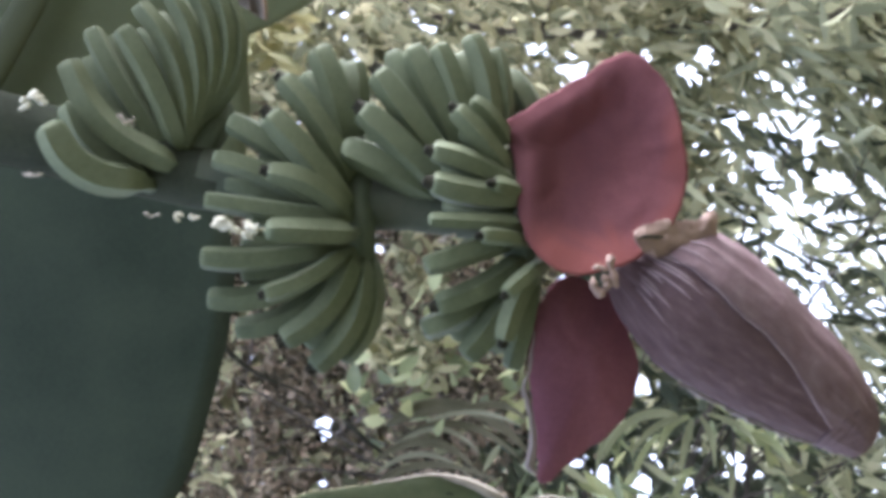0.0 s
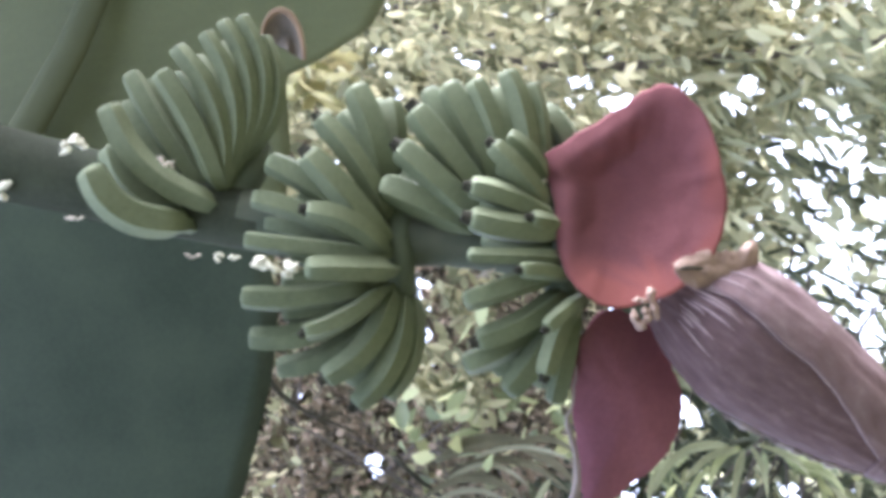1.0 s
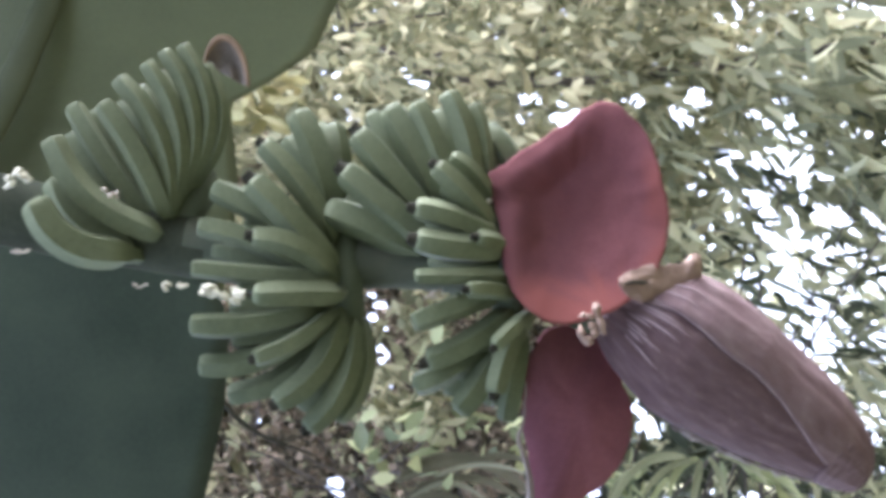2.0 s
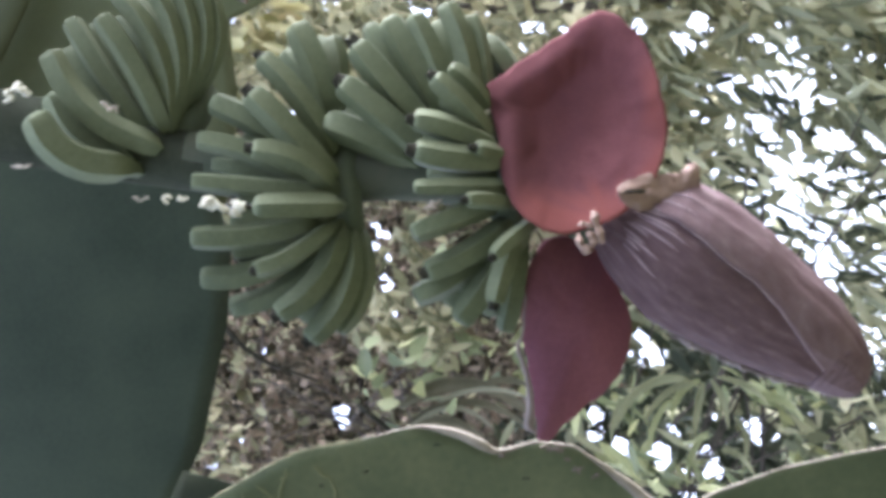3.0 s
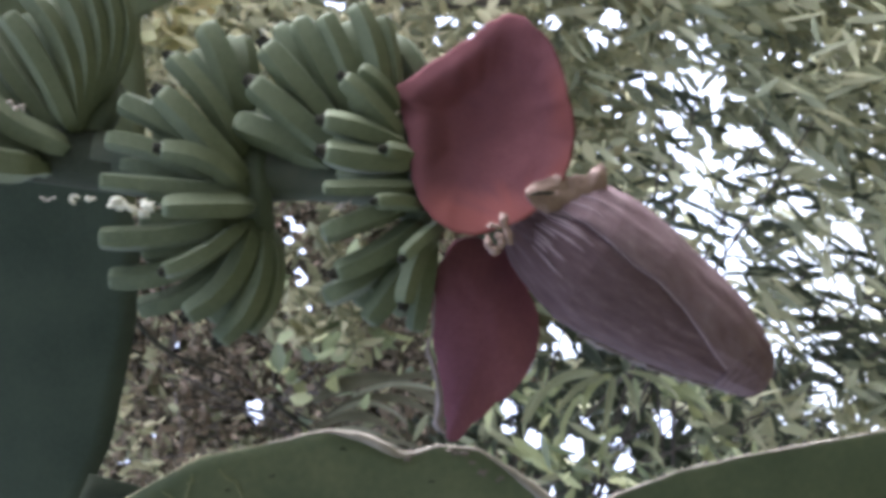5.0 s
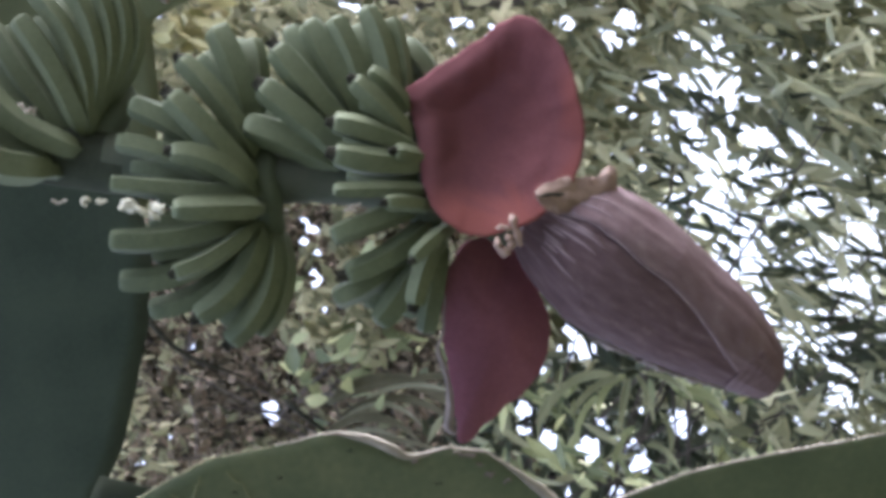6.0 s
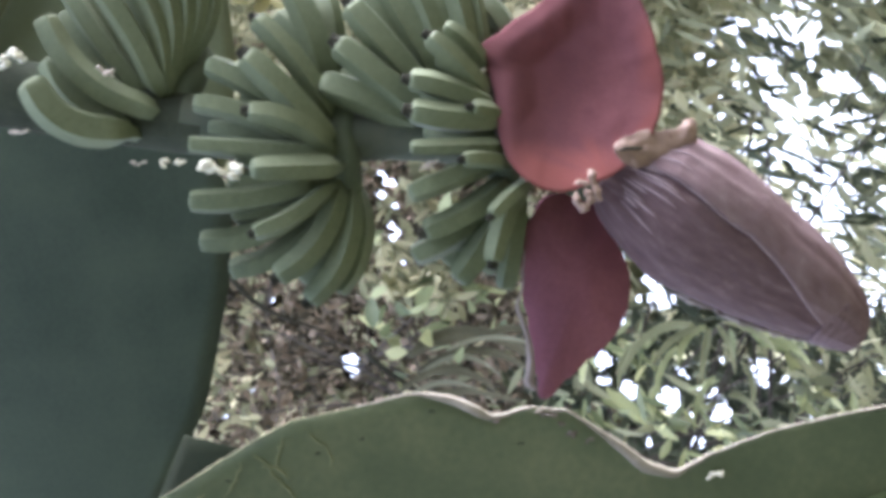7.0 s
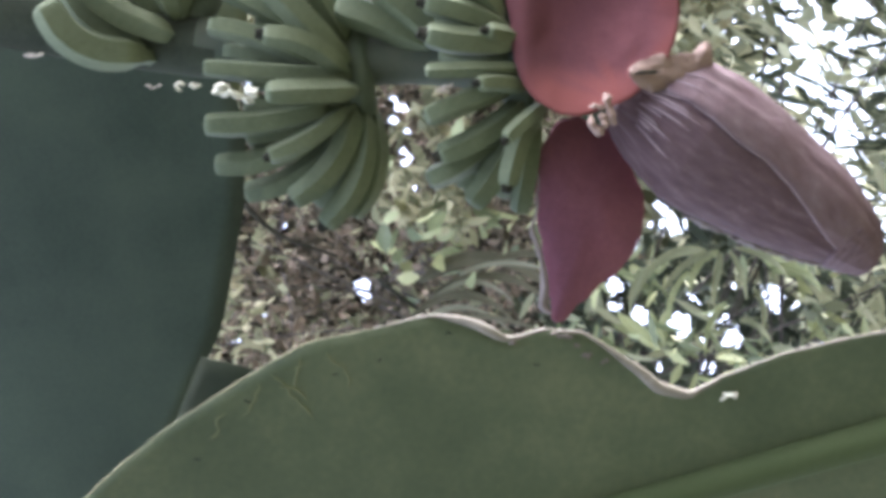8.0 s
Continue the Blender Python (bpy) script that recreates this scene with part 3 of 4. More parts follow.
def bud():
    def body(u, v):
        phi = 2 * math.pi * v
        return bud_point(0.273 * u, phi, 0.97 + 0.012 * math.sin(9 * phi) * (1 - u) + 0.006 * math.sin(23 * phi) * max(0, 0.6 - u))
    nu, nv = 90, 120
    verts = [body(i / nu, j / nv) for i in range(nu + 1) for j in range(nv)]
    faces = [(i * nv + j, i * nv + (j + 1) % nv, (i + 1) * nv + (j + 1) % nv, (i + 1) * nv + j) for i in range(nu) for j in range(nv)]
    faces += [tuple(reversed(range(nv))), tuple(nu * nv + j for j in range(nv))]
    uv = [(i / nu, abs(2 * j / nv - 1)) for i in range(nu + 1) for j in range(nv)]
    b = part("bud", verts, faces, M_BUD, blossom, "purple bud with grey bloom", uv=uv)

    def layer(u, v):
        s = 0.012 + 0.254 * u
        end = radians(lerp_table(BRACT_LINE, s))
        phi = radians(-110) + (end + radians(110)) * v
        return bud_point(s, phi, 1.0 + 0.008 * math.sin(7 * phi) * (1 - u))
    v, f = sheet(layer, 80, 70, 0.0028)
    uv = [(i / 80, 0.2 + 0.6 * j / 70) for k in (0, 1) for i in range(81) for j in range(71)]
    outer = part("bract", v, f, M_BLOOM, b, "overlapping outer bract with raised edge", uv=uv)
    v, f = tube([layer(0.06 + 0.88 * k / 30, 1.0) for k in range(31)], [0.0006, 0.0012, 0.0008, 0.0013, 0.0009, 0.0012, 0.0005], 6, rings=70)
    part("pale_edge", v, f, M_STREAK, outer, "thin pale edge of the bract")

    def tip_layer(u, v):
        phi = radians(-60 + 250 * v)
        return bud_point(0.234 + 0.006 * math.sin(2 * phi) + (0.036 - 0.006 * math.sin(2 * phi)) * u, phi, 1.018 + 0.04 * u)
    v, f = sheet(tip_layer, 16, 60, 0.0016)
    part("bract", v, f, M_TIP, b, "wine-red inner bract closing the bud's tip", uv=[(i / 16, 0.2 + 0.6 * j / 60) for k in (0, 1) for i in range(17) for j in range(61)])


bud()


def radial_bract(name, centre, table, depth, label, mat):
    """A scooped bract with thickness: its outline as rows of (turn in degrees, reach) round the centre."""
    rings, sectors, thick = 24, 180, 0.0032
    rows_x = [table[-1][0] - 360] + [r[0] for r in table] + [table[0][0] + 360, table[1][0] + 360]
    rows_y = [table[-1][1]] + [r[1] for r in table] + [table[0][1], table[1][1]]

    def reach(th):
        k = max(i for i in range(1, len(rows_x) - 1) if rows_x[i] <= (th if th >= rows_x[1] else th + 360))
        t = th if th >= rows_x[1] else th + 360
        s_ = (t - rows_x[k]) / (rows_x[k + 1] - rows_x[k])
        return rows_y[k] + (rows_y[k + 1] - rows_y[k]) * (0.5 * s_ + 0.5 * s_ * s_ * (3 - 2 * s_))

    def place(u, th):
        rho = reach(th % 360) * u * (1 + (0.008 * noise.noise((th * 0.12, 0, 4)) + 0.009 * noise.noise((th * 0.45, 2, 4)) * u ** 6) * u)
        da, db = rho * math.cos(radians(th)), rho * math.sin(radians(th))
        n = depth(u, radians(th), da, db)
        k = 1 - n / 1.4
        return at((centre[0] + da) * k, (centre[1] + db) * k, n)
    out = BUNCH.to_3x3() @ Vector((0, 0, 1))
    verts, faces = [], []
    for s_ in (0, 1):
        verts.append(place(0, 0) - out * thick * s_)
        for i in range(1, rings + 1):
            u = (i / rings) ** 0.8
            for j in range(sectors):
                th = 360 * j / sectors
                nn = (place(u + 0.01, th) - place(u - 0.01, th)).cross(place(u, th + 1) - place(u, th - 1)).normalized()
                nn = nn if nn.dot(out) > 0 else -nn
                verts.append(place(u, th) - nn * (thick * s_ * (1 - 0.6 * u ** 8)))
    size = 1 + rings * sectors
    for s_ in (0, 1):
        o = s_ * size
        for j in range(sectors):
            k = (j + 1) % sectors
            fan = [(o, o + 1 + j, o + 1 + k)]
            for i in range(rings - 1):
                p = o + 1 + i * sectors
                fan.append((p + j, p + sectors + j, p + sectors + k, p + k))
            faces += fan if s_ == 0 else [tuple(reversed(q)) for q in fan]
    p = 1 + (rings - 1) * sectors
    for j in range(sectors):
        k = (j + 1) % sectors
        faces.append((p + j, p + size + j, p + size + k, p + k))
    # paler red towards the foot of the bract, where it was joined to the stalk; paints in the light glowing there
    uv = []
    for q in verts:
        w = BUNCH.inverted() @ q
        k = 1 / (1 - w.z / 1.4)
        da, db = w.x * k - centre[0], w.y * k - centre[1]
        turn = math.atan2(db + 0.09, da - 0.03)
        x = (math.hypot(da * 0.95, db) - 0.054 + 0.018 * noise.noise((turn * 5, math.hypot(da - 0.03, db + 0.09) * 14, 4)) + 0.006 * noise.noise((da * 60, db * 60, 2))) / 0.03
        x = min(max(x, 0.0), 1.0) * min(max((math.cos(math.atan2(db, da) + 0.8) + 0.1) / 0.45, 0.0), 1.0)
        uv.append((x * x * (3 - 2 * x) * 0.8, 0.5))
    return part(name, verts, faces, mat, blossom, label, uv=uv)


UPPER = [(17, 0.0807), (35, 0.0866), (49, 0.0956), (61, 0.1009), (70, 0.1063), (78, 0.105), (85, 0.0971), (99, 0.0812), (120, 0.0742), (143, 0.0788), (162, 0.0925), (168, 0.0815), (177, 0.0746), (189, 0.0719), (205, 0.0765), (222, 0.0865), (232, 0.0935), (244, 0.0984), (254, 0.1016), (263, 0.1011), (278, 0.0947), (292, 0.0926), (308, 0.0893), (323, 0.0876), (336, 0.0851), (346, 0.083), (359, 0.0822)]
LOWER = [(5, 0.0456), (39, 0.0469), (77, 0.0725), (97, 0.0841), (111, 0.0865), (126, 0.0752), (150, 0.0589), (181, 0.0524), (209, 0.0555), (229, 0.0687), (244, 0.0923), (249, 0.1114), (254, 0.1077), (260, 0.0882), (275, 0.0687), (303, 0.0563), (321, 0.0504), (346, 0.0458)]


def upper_depth(u, th, da, db):
    """Hollow in the middle, lower margin cupped forward, upper margin bent back."""
    cup = 0.026 * u ** 2.2 * max(0.0, math.cos(th + 1.75)) + 0.016 * u ** 2.2 * max(0.0, math.cos(th))
    foot = 0.05 * max(0.0, u - 0.62) * max(0.0, math.cos(th + 0.75)) ** 3
    bent = 0.01 * max(0.0, u - 0.55) ** 1.5 * 3.3 * max(0.0, math.cos(th - 2.75)) ** 0.7
    rim = 0.74 + 0.1 * math.cos(th + 0.6)
    bowl = min(max((rim + 0.2 - u) / 0.46, 0.0), 1.0)
    hollow = 0.0145 * bowl * bowl * (3 - 2 * bowl) + 0.006 * math.exp(-((da + 0.01) ** 2 + (db + 0.008) ** 2) / 0.0016)
    return 0.05 + 0.1 * da - 0.08 * db + cup - foot - bent - hollow + 0.0012 * noise.noise((da * 60, db * 60, 0))


radial_bract("bract", (0.097, 0.125), UPPER, upper_depth, "large raised crimson bract, hollow side open", M_BRACT_IN)
radial_bract("bract", (0.1, -0.06), LOWER, lambda u, th, da, db: -0.01 - 0.015 * u ** 2.0 + 0.12 * db - 0.2 * da + 0.0012 * noise.noise((da * 60, db * 60, 3)), "dull purple-crimson bract hanging beside the bud", M_BRACT_OLD)


def bract_edge():
    pts = [at(0.0495, -0.028, 0.016), at(0.0475, -0.06, 0.008), at(0.043, -0.078, 0.006), at(0.0478, -0.093, 0.003), at(0.0525, -0.113, 0.0), at(0.0542, -0.133, -0.002), at(0.0522, -0.148, -0.004), at(0.0585, -0.157, -0.004)]
    v, f = tube(pts, [0.0006, 0.0012, 0.0022, 0.0028, 0.003, 0.0036, 0.0048, 0.002], 8, rings=40)
    v = [q + Vector([0.0016 * noise.noise(q * 110 + Vector((k, 0, 0))) for k in (0, 9, 18)]) for q in v]
    part("rolled_edge", v, f, M_PALE, blossom, "pale rolled bract edge")


bract_edge()


def dried_scrap():
    top = [(0.0, 0.0625), (0.12, 0.0684), (0.25, 0.0728), (0.42, 0.0757), (0.61, 0.0752), (0.76, 0.0757), (0.86, 0.0831), (0.93, 0.0875), (1.0, 0.0825)]
    low = [(0.0, 0.0556), (0.12, 0.0476), (0.25, 0.0415), (0.42, 0.045), (0.61, 0.0425), (0.76, 0.05), (0.86, 0.0565), (1.0, 0.0644)]

    def fn(u, v):
        b = lerp_table(low, u) + (lerp_table(top, u) - lerp_table(low, u)) * v
        a = 0.126 + 0.0752 * u
        fold = 0.0034 * noise.noise((a * 90, b * 150, 7)) + 0.0012 * noise.noise((a * 260, b * 330, 3))
        b += 0.003 * (v - 0.5) * noise.noise((a * 240, v * 2, 5)) + 0.0022 * noise.noise((a * 130, v, 9))
        return at(a, b, 0.081 - 0.036 * u + 0.003 * math.sin(math.pi * v) + fold - 0.003 * v * v)
    v, f = sheet(fn, 40, 16, 0.002)
    d = part("dried_bract", v, f, M_TAN, blossom, "curled tan dried bract remnant")
    # slit under the fold, its shade laid in as a dark strip
    v, f = tube([at(0.13, 0.0575, 0.083), at(0.138, 0.0592, 0.083), at(0.145, 0.059, 0.082), at(0.151, 0.0597, 0.08)], [0.0006, 0.0016, 0.0013, 0.0018, 0.0006], 8, rings=16)
    part("dark_slit", v, f, M_NUB, d, "dark slit under the fold")


def base_streaks():
    rng = random.Random(77)
    for k in range(17):
        phi = radians(28 + 5.6 * k + rng.uniform(-2, 2))
        s0, s1 = rng.uniform(0.008, 0.022), rng.uniform(0.034, 0.068)
        pts = [bud_point(s0 + (s1 - s0) * t, phi + 0.05 * t, 0.99 if phi > radians(70) else 1.02) for t in (0, 0.35, 0.7, 1)]
        v, f = tube(pts, [0.0004, 0.0013, 0.001, 0.0002], 6, rings=10)
        part("streak", v, f, M_STREAK, blossom)


base_streaks()
dried_scrap()


def flower_stub(points, r, seed):
    """A shrivelled flower end: a crumpled stub along the points."""
    v, f = tube([at(a, b, 0.1) for a, b in points], [r * 0.5, r * 1.2, r * 0.7, r * 1.3, r * 0.4], 9, rings=18)
    v = [q + Vector([0.55 * r * noise.noise(q * 200 + Vector((seed, k, 0))) for k in (0, 9, 18)]) for q in v]
    part("flower_stub", v, f, M_TAN, blossom, "shrivelled tan flower remnant")


flower_stub([(0.1047, 0.0422), (0.1056, 0.0341), (0.108, 0.0245), (0.1114, 0.0149)], 0.0032, 1)
flower_stub([(0.0899, 0.0302), (0.097, 0.0312), (0.1032, 0.0283)], 0.0022, 2)
flower_stub([(0.0913, 0.0221), (0.0937, 0.0126), (0.1032, 0.0078)], 0.0034, 3)
flower_stub([(0.1, 0.025), (0.1035, 0.019), (0.1032, 0.012)], 0.003, 4)


def bud_fringe():
    """Pale ragged edge along the underside of the bud."""
    pts = [bud_point(0.1 + 0.017 * k, radians(178), 1.0) for k in range(11)]
    v, f = tube(pts, [0.0006, 0.003, 0.0016, 0.003, 0.0014, 0.0026, 0.0012, 0.0022, 0.0006], 6, rings=80)
    v = [q + Vector([0.0026 * noise.noise(q * 180 + Vector((k, 0, 0))) for k in (0, 9, 18)]) for q in v]
    part("pale_edge", v, f, M_PALE, blossom, "pale ragged bract edge")


bud_fringe()


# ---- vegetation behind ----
# gaps are cut through every leaf layer along sight lines from the camera
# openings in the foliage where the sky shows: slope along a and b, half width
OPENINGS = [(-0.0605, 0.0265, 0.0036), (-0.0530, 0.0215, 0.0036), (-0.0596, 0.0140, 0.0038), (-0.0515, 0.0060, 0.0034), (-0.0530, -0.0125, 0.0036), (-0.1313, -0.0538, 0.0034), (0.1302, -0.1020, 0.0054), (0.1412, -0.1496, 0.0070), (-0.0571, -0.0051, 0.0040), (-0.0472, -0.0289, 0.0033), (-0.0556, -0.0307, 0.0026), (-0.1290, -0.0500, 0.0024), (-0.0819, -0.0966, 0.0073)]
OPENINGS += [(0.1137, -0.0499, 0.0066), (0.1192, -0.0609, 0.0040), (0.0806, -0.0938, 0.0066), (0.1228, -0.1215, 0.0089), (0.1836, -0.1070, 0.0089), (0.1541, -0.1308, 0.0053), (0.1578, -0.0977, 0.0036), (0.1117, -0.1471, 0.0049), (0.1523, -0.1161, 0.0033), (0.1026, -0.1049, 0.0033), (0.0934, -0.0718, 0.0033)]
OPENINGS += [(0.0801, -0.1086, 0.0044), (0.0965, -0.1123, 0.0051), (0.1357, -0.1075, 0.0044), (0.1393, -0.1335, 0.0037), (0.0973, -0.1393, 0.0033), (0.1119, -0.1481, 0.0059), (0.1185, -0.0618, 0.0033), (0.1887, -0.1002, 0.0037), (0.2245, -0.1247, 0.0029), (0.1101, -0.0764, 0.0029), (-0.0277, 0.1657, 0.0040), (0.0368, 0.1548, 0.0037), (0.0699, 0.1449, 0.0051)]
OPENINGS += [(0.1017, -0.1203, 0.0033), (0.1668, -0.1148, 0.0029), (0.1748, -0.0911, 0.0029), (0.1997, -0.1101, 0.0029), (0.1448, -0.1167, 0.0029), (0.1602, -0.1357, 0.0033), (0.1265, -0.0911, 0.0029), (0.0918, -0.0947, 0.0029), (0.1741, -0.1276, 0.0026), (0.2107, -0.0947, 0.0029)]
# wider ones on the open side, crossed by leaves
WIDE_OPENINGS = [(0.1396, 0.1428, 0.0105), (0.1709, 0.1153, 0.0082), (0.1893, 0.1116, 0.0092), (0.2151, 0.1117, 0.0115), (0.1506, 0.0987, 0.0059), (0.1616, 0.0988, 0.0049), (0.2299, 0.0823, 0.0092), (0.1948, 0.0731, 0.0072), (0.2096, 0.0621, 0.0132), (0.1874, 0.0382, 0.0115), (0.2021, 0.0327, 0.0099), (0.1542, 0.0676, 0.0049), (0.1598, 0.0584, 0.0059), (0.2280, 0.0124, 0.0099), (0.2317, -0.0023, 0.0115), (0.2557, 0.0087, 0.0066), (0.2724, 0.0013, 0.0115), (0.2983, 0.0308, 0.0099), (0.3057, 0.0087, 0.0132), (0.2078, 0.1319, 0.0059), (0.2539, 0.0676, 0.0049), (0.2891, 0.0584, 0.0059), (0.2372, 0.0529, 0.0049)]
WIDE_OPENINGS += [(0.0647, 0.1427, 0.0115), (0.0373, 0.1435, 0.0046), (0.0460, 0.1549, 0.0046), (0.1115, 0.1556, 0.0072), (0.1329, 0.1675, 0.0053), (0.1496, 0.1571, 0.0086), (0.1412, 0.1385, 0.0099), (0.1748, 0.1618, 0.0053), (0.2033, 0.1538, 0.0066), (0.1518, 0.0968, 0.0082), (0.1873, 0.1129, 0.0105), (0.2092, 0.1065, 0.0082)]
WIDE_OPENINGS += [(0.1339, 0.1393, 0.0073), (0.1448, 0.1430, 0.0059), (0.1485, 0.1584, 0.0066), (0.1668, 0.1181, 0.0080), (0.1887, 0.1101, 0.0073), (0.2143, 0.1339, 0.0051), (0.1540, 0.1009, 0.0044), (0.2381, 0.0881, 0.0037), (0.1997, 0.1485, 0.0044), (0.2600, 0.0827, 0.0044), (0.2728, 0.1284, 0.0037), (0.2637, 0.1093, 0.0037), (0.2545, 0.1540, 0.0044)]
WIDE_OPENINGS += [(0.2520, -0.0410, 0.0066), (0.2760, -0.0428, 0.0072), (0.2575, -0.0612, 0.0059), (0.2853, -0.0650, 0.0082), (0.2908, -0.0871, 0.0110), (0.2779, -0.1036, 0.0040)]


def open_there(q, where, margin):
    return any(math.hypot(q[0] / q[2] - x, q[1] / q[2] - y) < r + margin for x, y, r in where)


def leaf_cloud(name, parent, mat, count, centre, size, length, width, aim, spread, seed, clumps=0, label="", limb_from=None, limbs=3, crossing=False):
    """Many small folded leaves in a box of (a, b, away); aim: the mean way they point in (a, b, away)."""
    rng = np.random.default_rng(seed)
    verts, faces = [], []
    if clumps:
        cc = rng.uniform(-1, 1, (clumps, 3))
    for i in range(count):
        if clumps:
            p = cc[rng.integers(clumps)] + rng.normal(0, 0.13, 3)
        else:
            p = rng.uniform(-1, 1, 3)
        p = p * size + centre
        d = np.array(aim) + rng.normal(0, spread, 3)
        d /= np.linalg.norm(d)
        s = np.cross(d, rng.normal(0, 1, 3))
        s /= np.linalg.norm(s)
        up = np.cross(s, d)
        ln, wd = length * rng.uniform(0.6, 1.35), width * rng.uniform(0.7, 1.25)
        droop = rng.uniform(0.0, 0.25) * ln
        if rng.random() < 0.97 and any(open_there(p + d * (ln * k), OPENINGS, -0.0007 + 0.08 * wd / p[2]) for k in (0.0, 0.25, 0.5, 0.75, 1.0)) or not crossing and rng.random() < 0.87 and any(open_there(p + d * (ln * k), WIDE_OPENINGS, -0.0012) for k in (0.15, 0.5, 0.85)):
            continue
        o = len(verts)
        rows_of = [p]
        for t, w, fold in ((0.2, 0.36, 0.1), (0.48, 0.5, 0.13), (0.78, 0.31, 0.08)):
            c = p + d * (ln * t) - up * (droop * t * t)
            rows_of += [c + s * (wd * w) + up * (wd * fold), c, c - s * (wd * w) + up * (wd * fold)]
        rows_of.append(p + d * ln - up * droop)
        verts += [at(q[0], q[1], 1.4 - q[2]) for q in rows_of]
        faces += [(o, o + 2, o + 1), (o, o + 3, o + 2), (o + 1, o + 2, o + 5, o + 4), (o + 2, o + 3, o + 6, o + 5), (o + 4, o + 5, o + 8, o + 7), (o + 5, o + 6, o + 9, o + 8), (o + 7, o + 8, o + 10), (o + 8, o + 9, o + 10)]
    ob = part(name, verts, faces, mat, parent, label)
    ob["kind"] = "stuff"
    if limb_from is not None and clumps:
        for c in cc[:limbs]:
            c = c * size + centre
            tip, root = at(c[0], c[1], 1.4 - c[2]), Vector(limb_from[int(rng.integers(len(limb_from)))])
            mid = (root + tip) / 2 + Vector(tuple(rng.normal(0, 0.05, 3)))
            v, f = tube([root, mid, tip], [0.005, 0.004, 0.002], 6, 0.0, 12)
            part("limb", v, f, M_BARK, parent)
    return ob


def trunk(parent, foot, joints, r):
    v, f = tube([foot] + joints, [r * (1 - 0.75 * i / len(joints)) for i in range(len(joints) + 1)], 9, 0.05, 4 * len(joints) + 8)
    part("trunk", v, f, M_BARK, parent)


def shrub(name, label, foot, crowns, joints, r):
    e = base(name, foot, label, "shrub" if "shrub" in name else "tree")
    trunk(e, Vector(foot), [Vector(j) for j in joints], r)
    for kw in crowns:
        leaf_cloud("crown", e, limb_from=[Vector(joints[-1]), (Vector(joints[-1]) + Vector(joints[-2])) / 2, Vector(joints[-2])], **kw)
    return e


def patch(a, b, away, sa, sb, sd):
    return dict(centre=np.array([a, b, away]), size=np.array([sa, sb, sd]))


olive_shrub = shrub("olive_shrub", "dense olive green shrub with small pale leaves", (0.9, 4.6, 0), [
    dict(mat=M_SHRUB, count=11000, **patch(-0.4, 1.0, 4.8, 1.0, 0.75, 0.5), length=0.06, width=0.027, aim=(0.7, -0.2, -0.3), spread=0.6, seed=61, clumps=120),
    dict(mat=M_SHRUB, count=7000, **patch(1.2, 1.15, 4.8, 0.9, 0.36, 0.5), length=0.06, width=0.024, aim=(0.7, -0.2, -0.3), spread=0.6, seed=68, clumps=60),
], [(0.95, 4.7, 1.2), at(0.2, 0.8, -3.4), at(-0.4, 1.0, -3.5)], 0.03)
dry_shrub = shrub("dry_shrub", "half-dead shrub with brown dry leaves and few green ones", (-0.75, 4.6, 0), [
    dict(mat=M_DRY, count=10500, **patch(-0.55, -0.25, 5.0, 0.9, 0.75, 0.4), length=0.042, width=0.021, aim=(0.5, -0.2, -0.2), spread=0.8, seed=62, clumps=150),
    dict(mat=M_SHRUB, count=380, **patch(-0.2, -0.07, 4.4, 0.13, 0.17, 0.15), length=0.055, width=0.028, aim=(0.5, -0.2, -0.2), spread=0.8, seed=86, clumps=24),
    dict(mat=M_LIME, count=64, **patch(-0.11, -0.24, 4.35, 0.33, 0.2, 0.2), length=0.085, width=0.04, aim=(0.6, 0.2, -0.2), spread=0.6, seed=63, clumps=14),
    dict(mat=M_SHRUB, count=110, **patch(-0.8, -0.5, 4.5, 0.16, 0.3, 0.2), length=0.06, width=0.022, aim=(0.6, 0.1, -0.2), spread=0.7, seed=82, clumps=30),
    dict(mat=M_SHRUB, count=380, **patch(-0.5, -0.3, 4.6, 0.8, 0.6, 0.3), length=0.05, width=0.022, aim=(0.6, 0.1, -0.2), spread=0.7, seed=67, clumps=70),
], [(-0.72, 4.7, 1.3), at(0.0, -0.64, -3.6), at(-0.7, -0.35, -3.7)], 0.016)
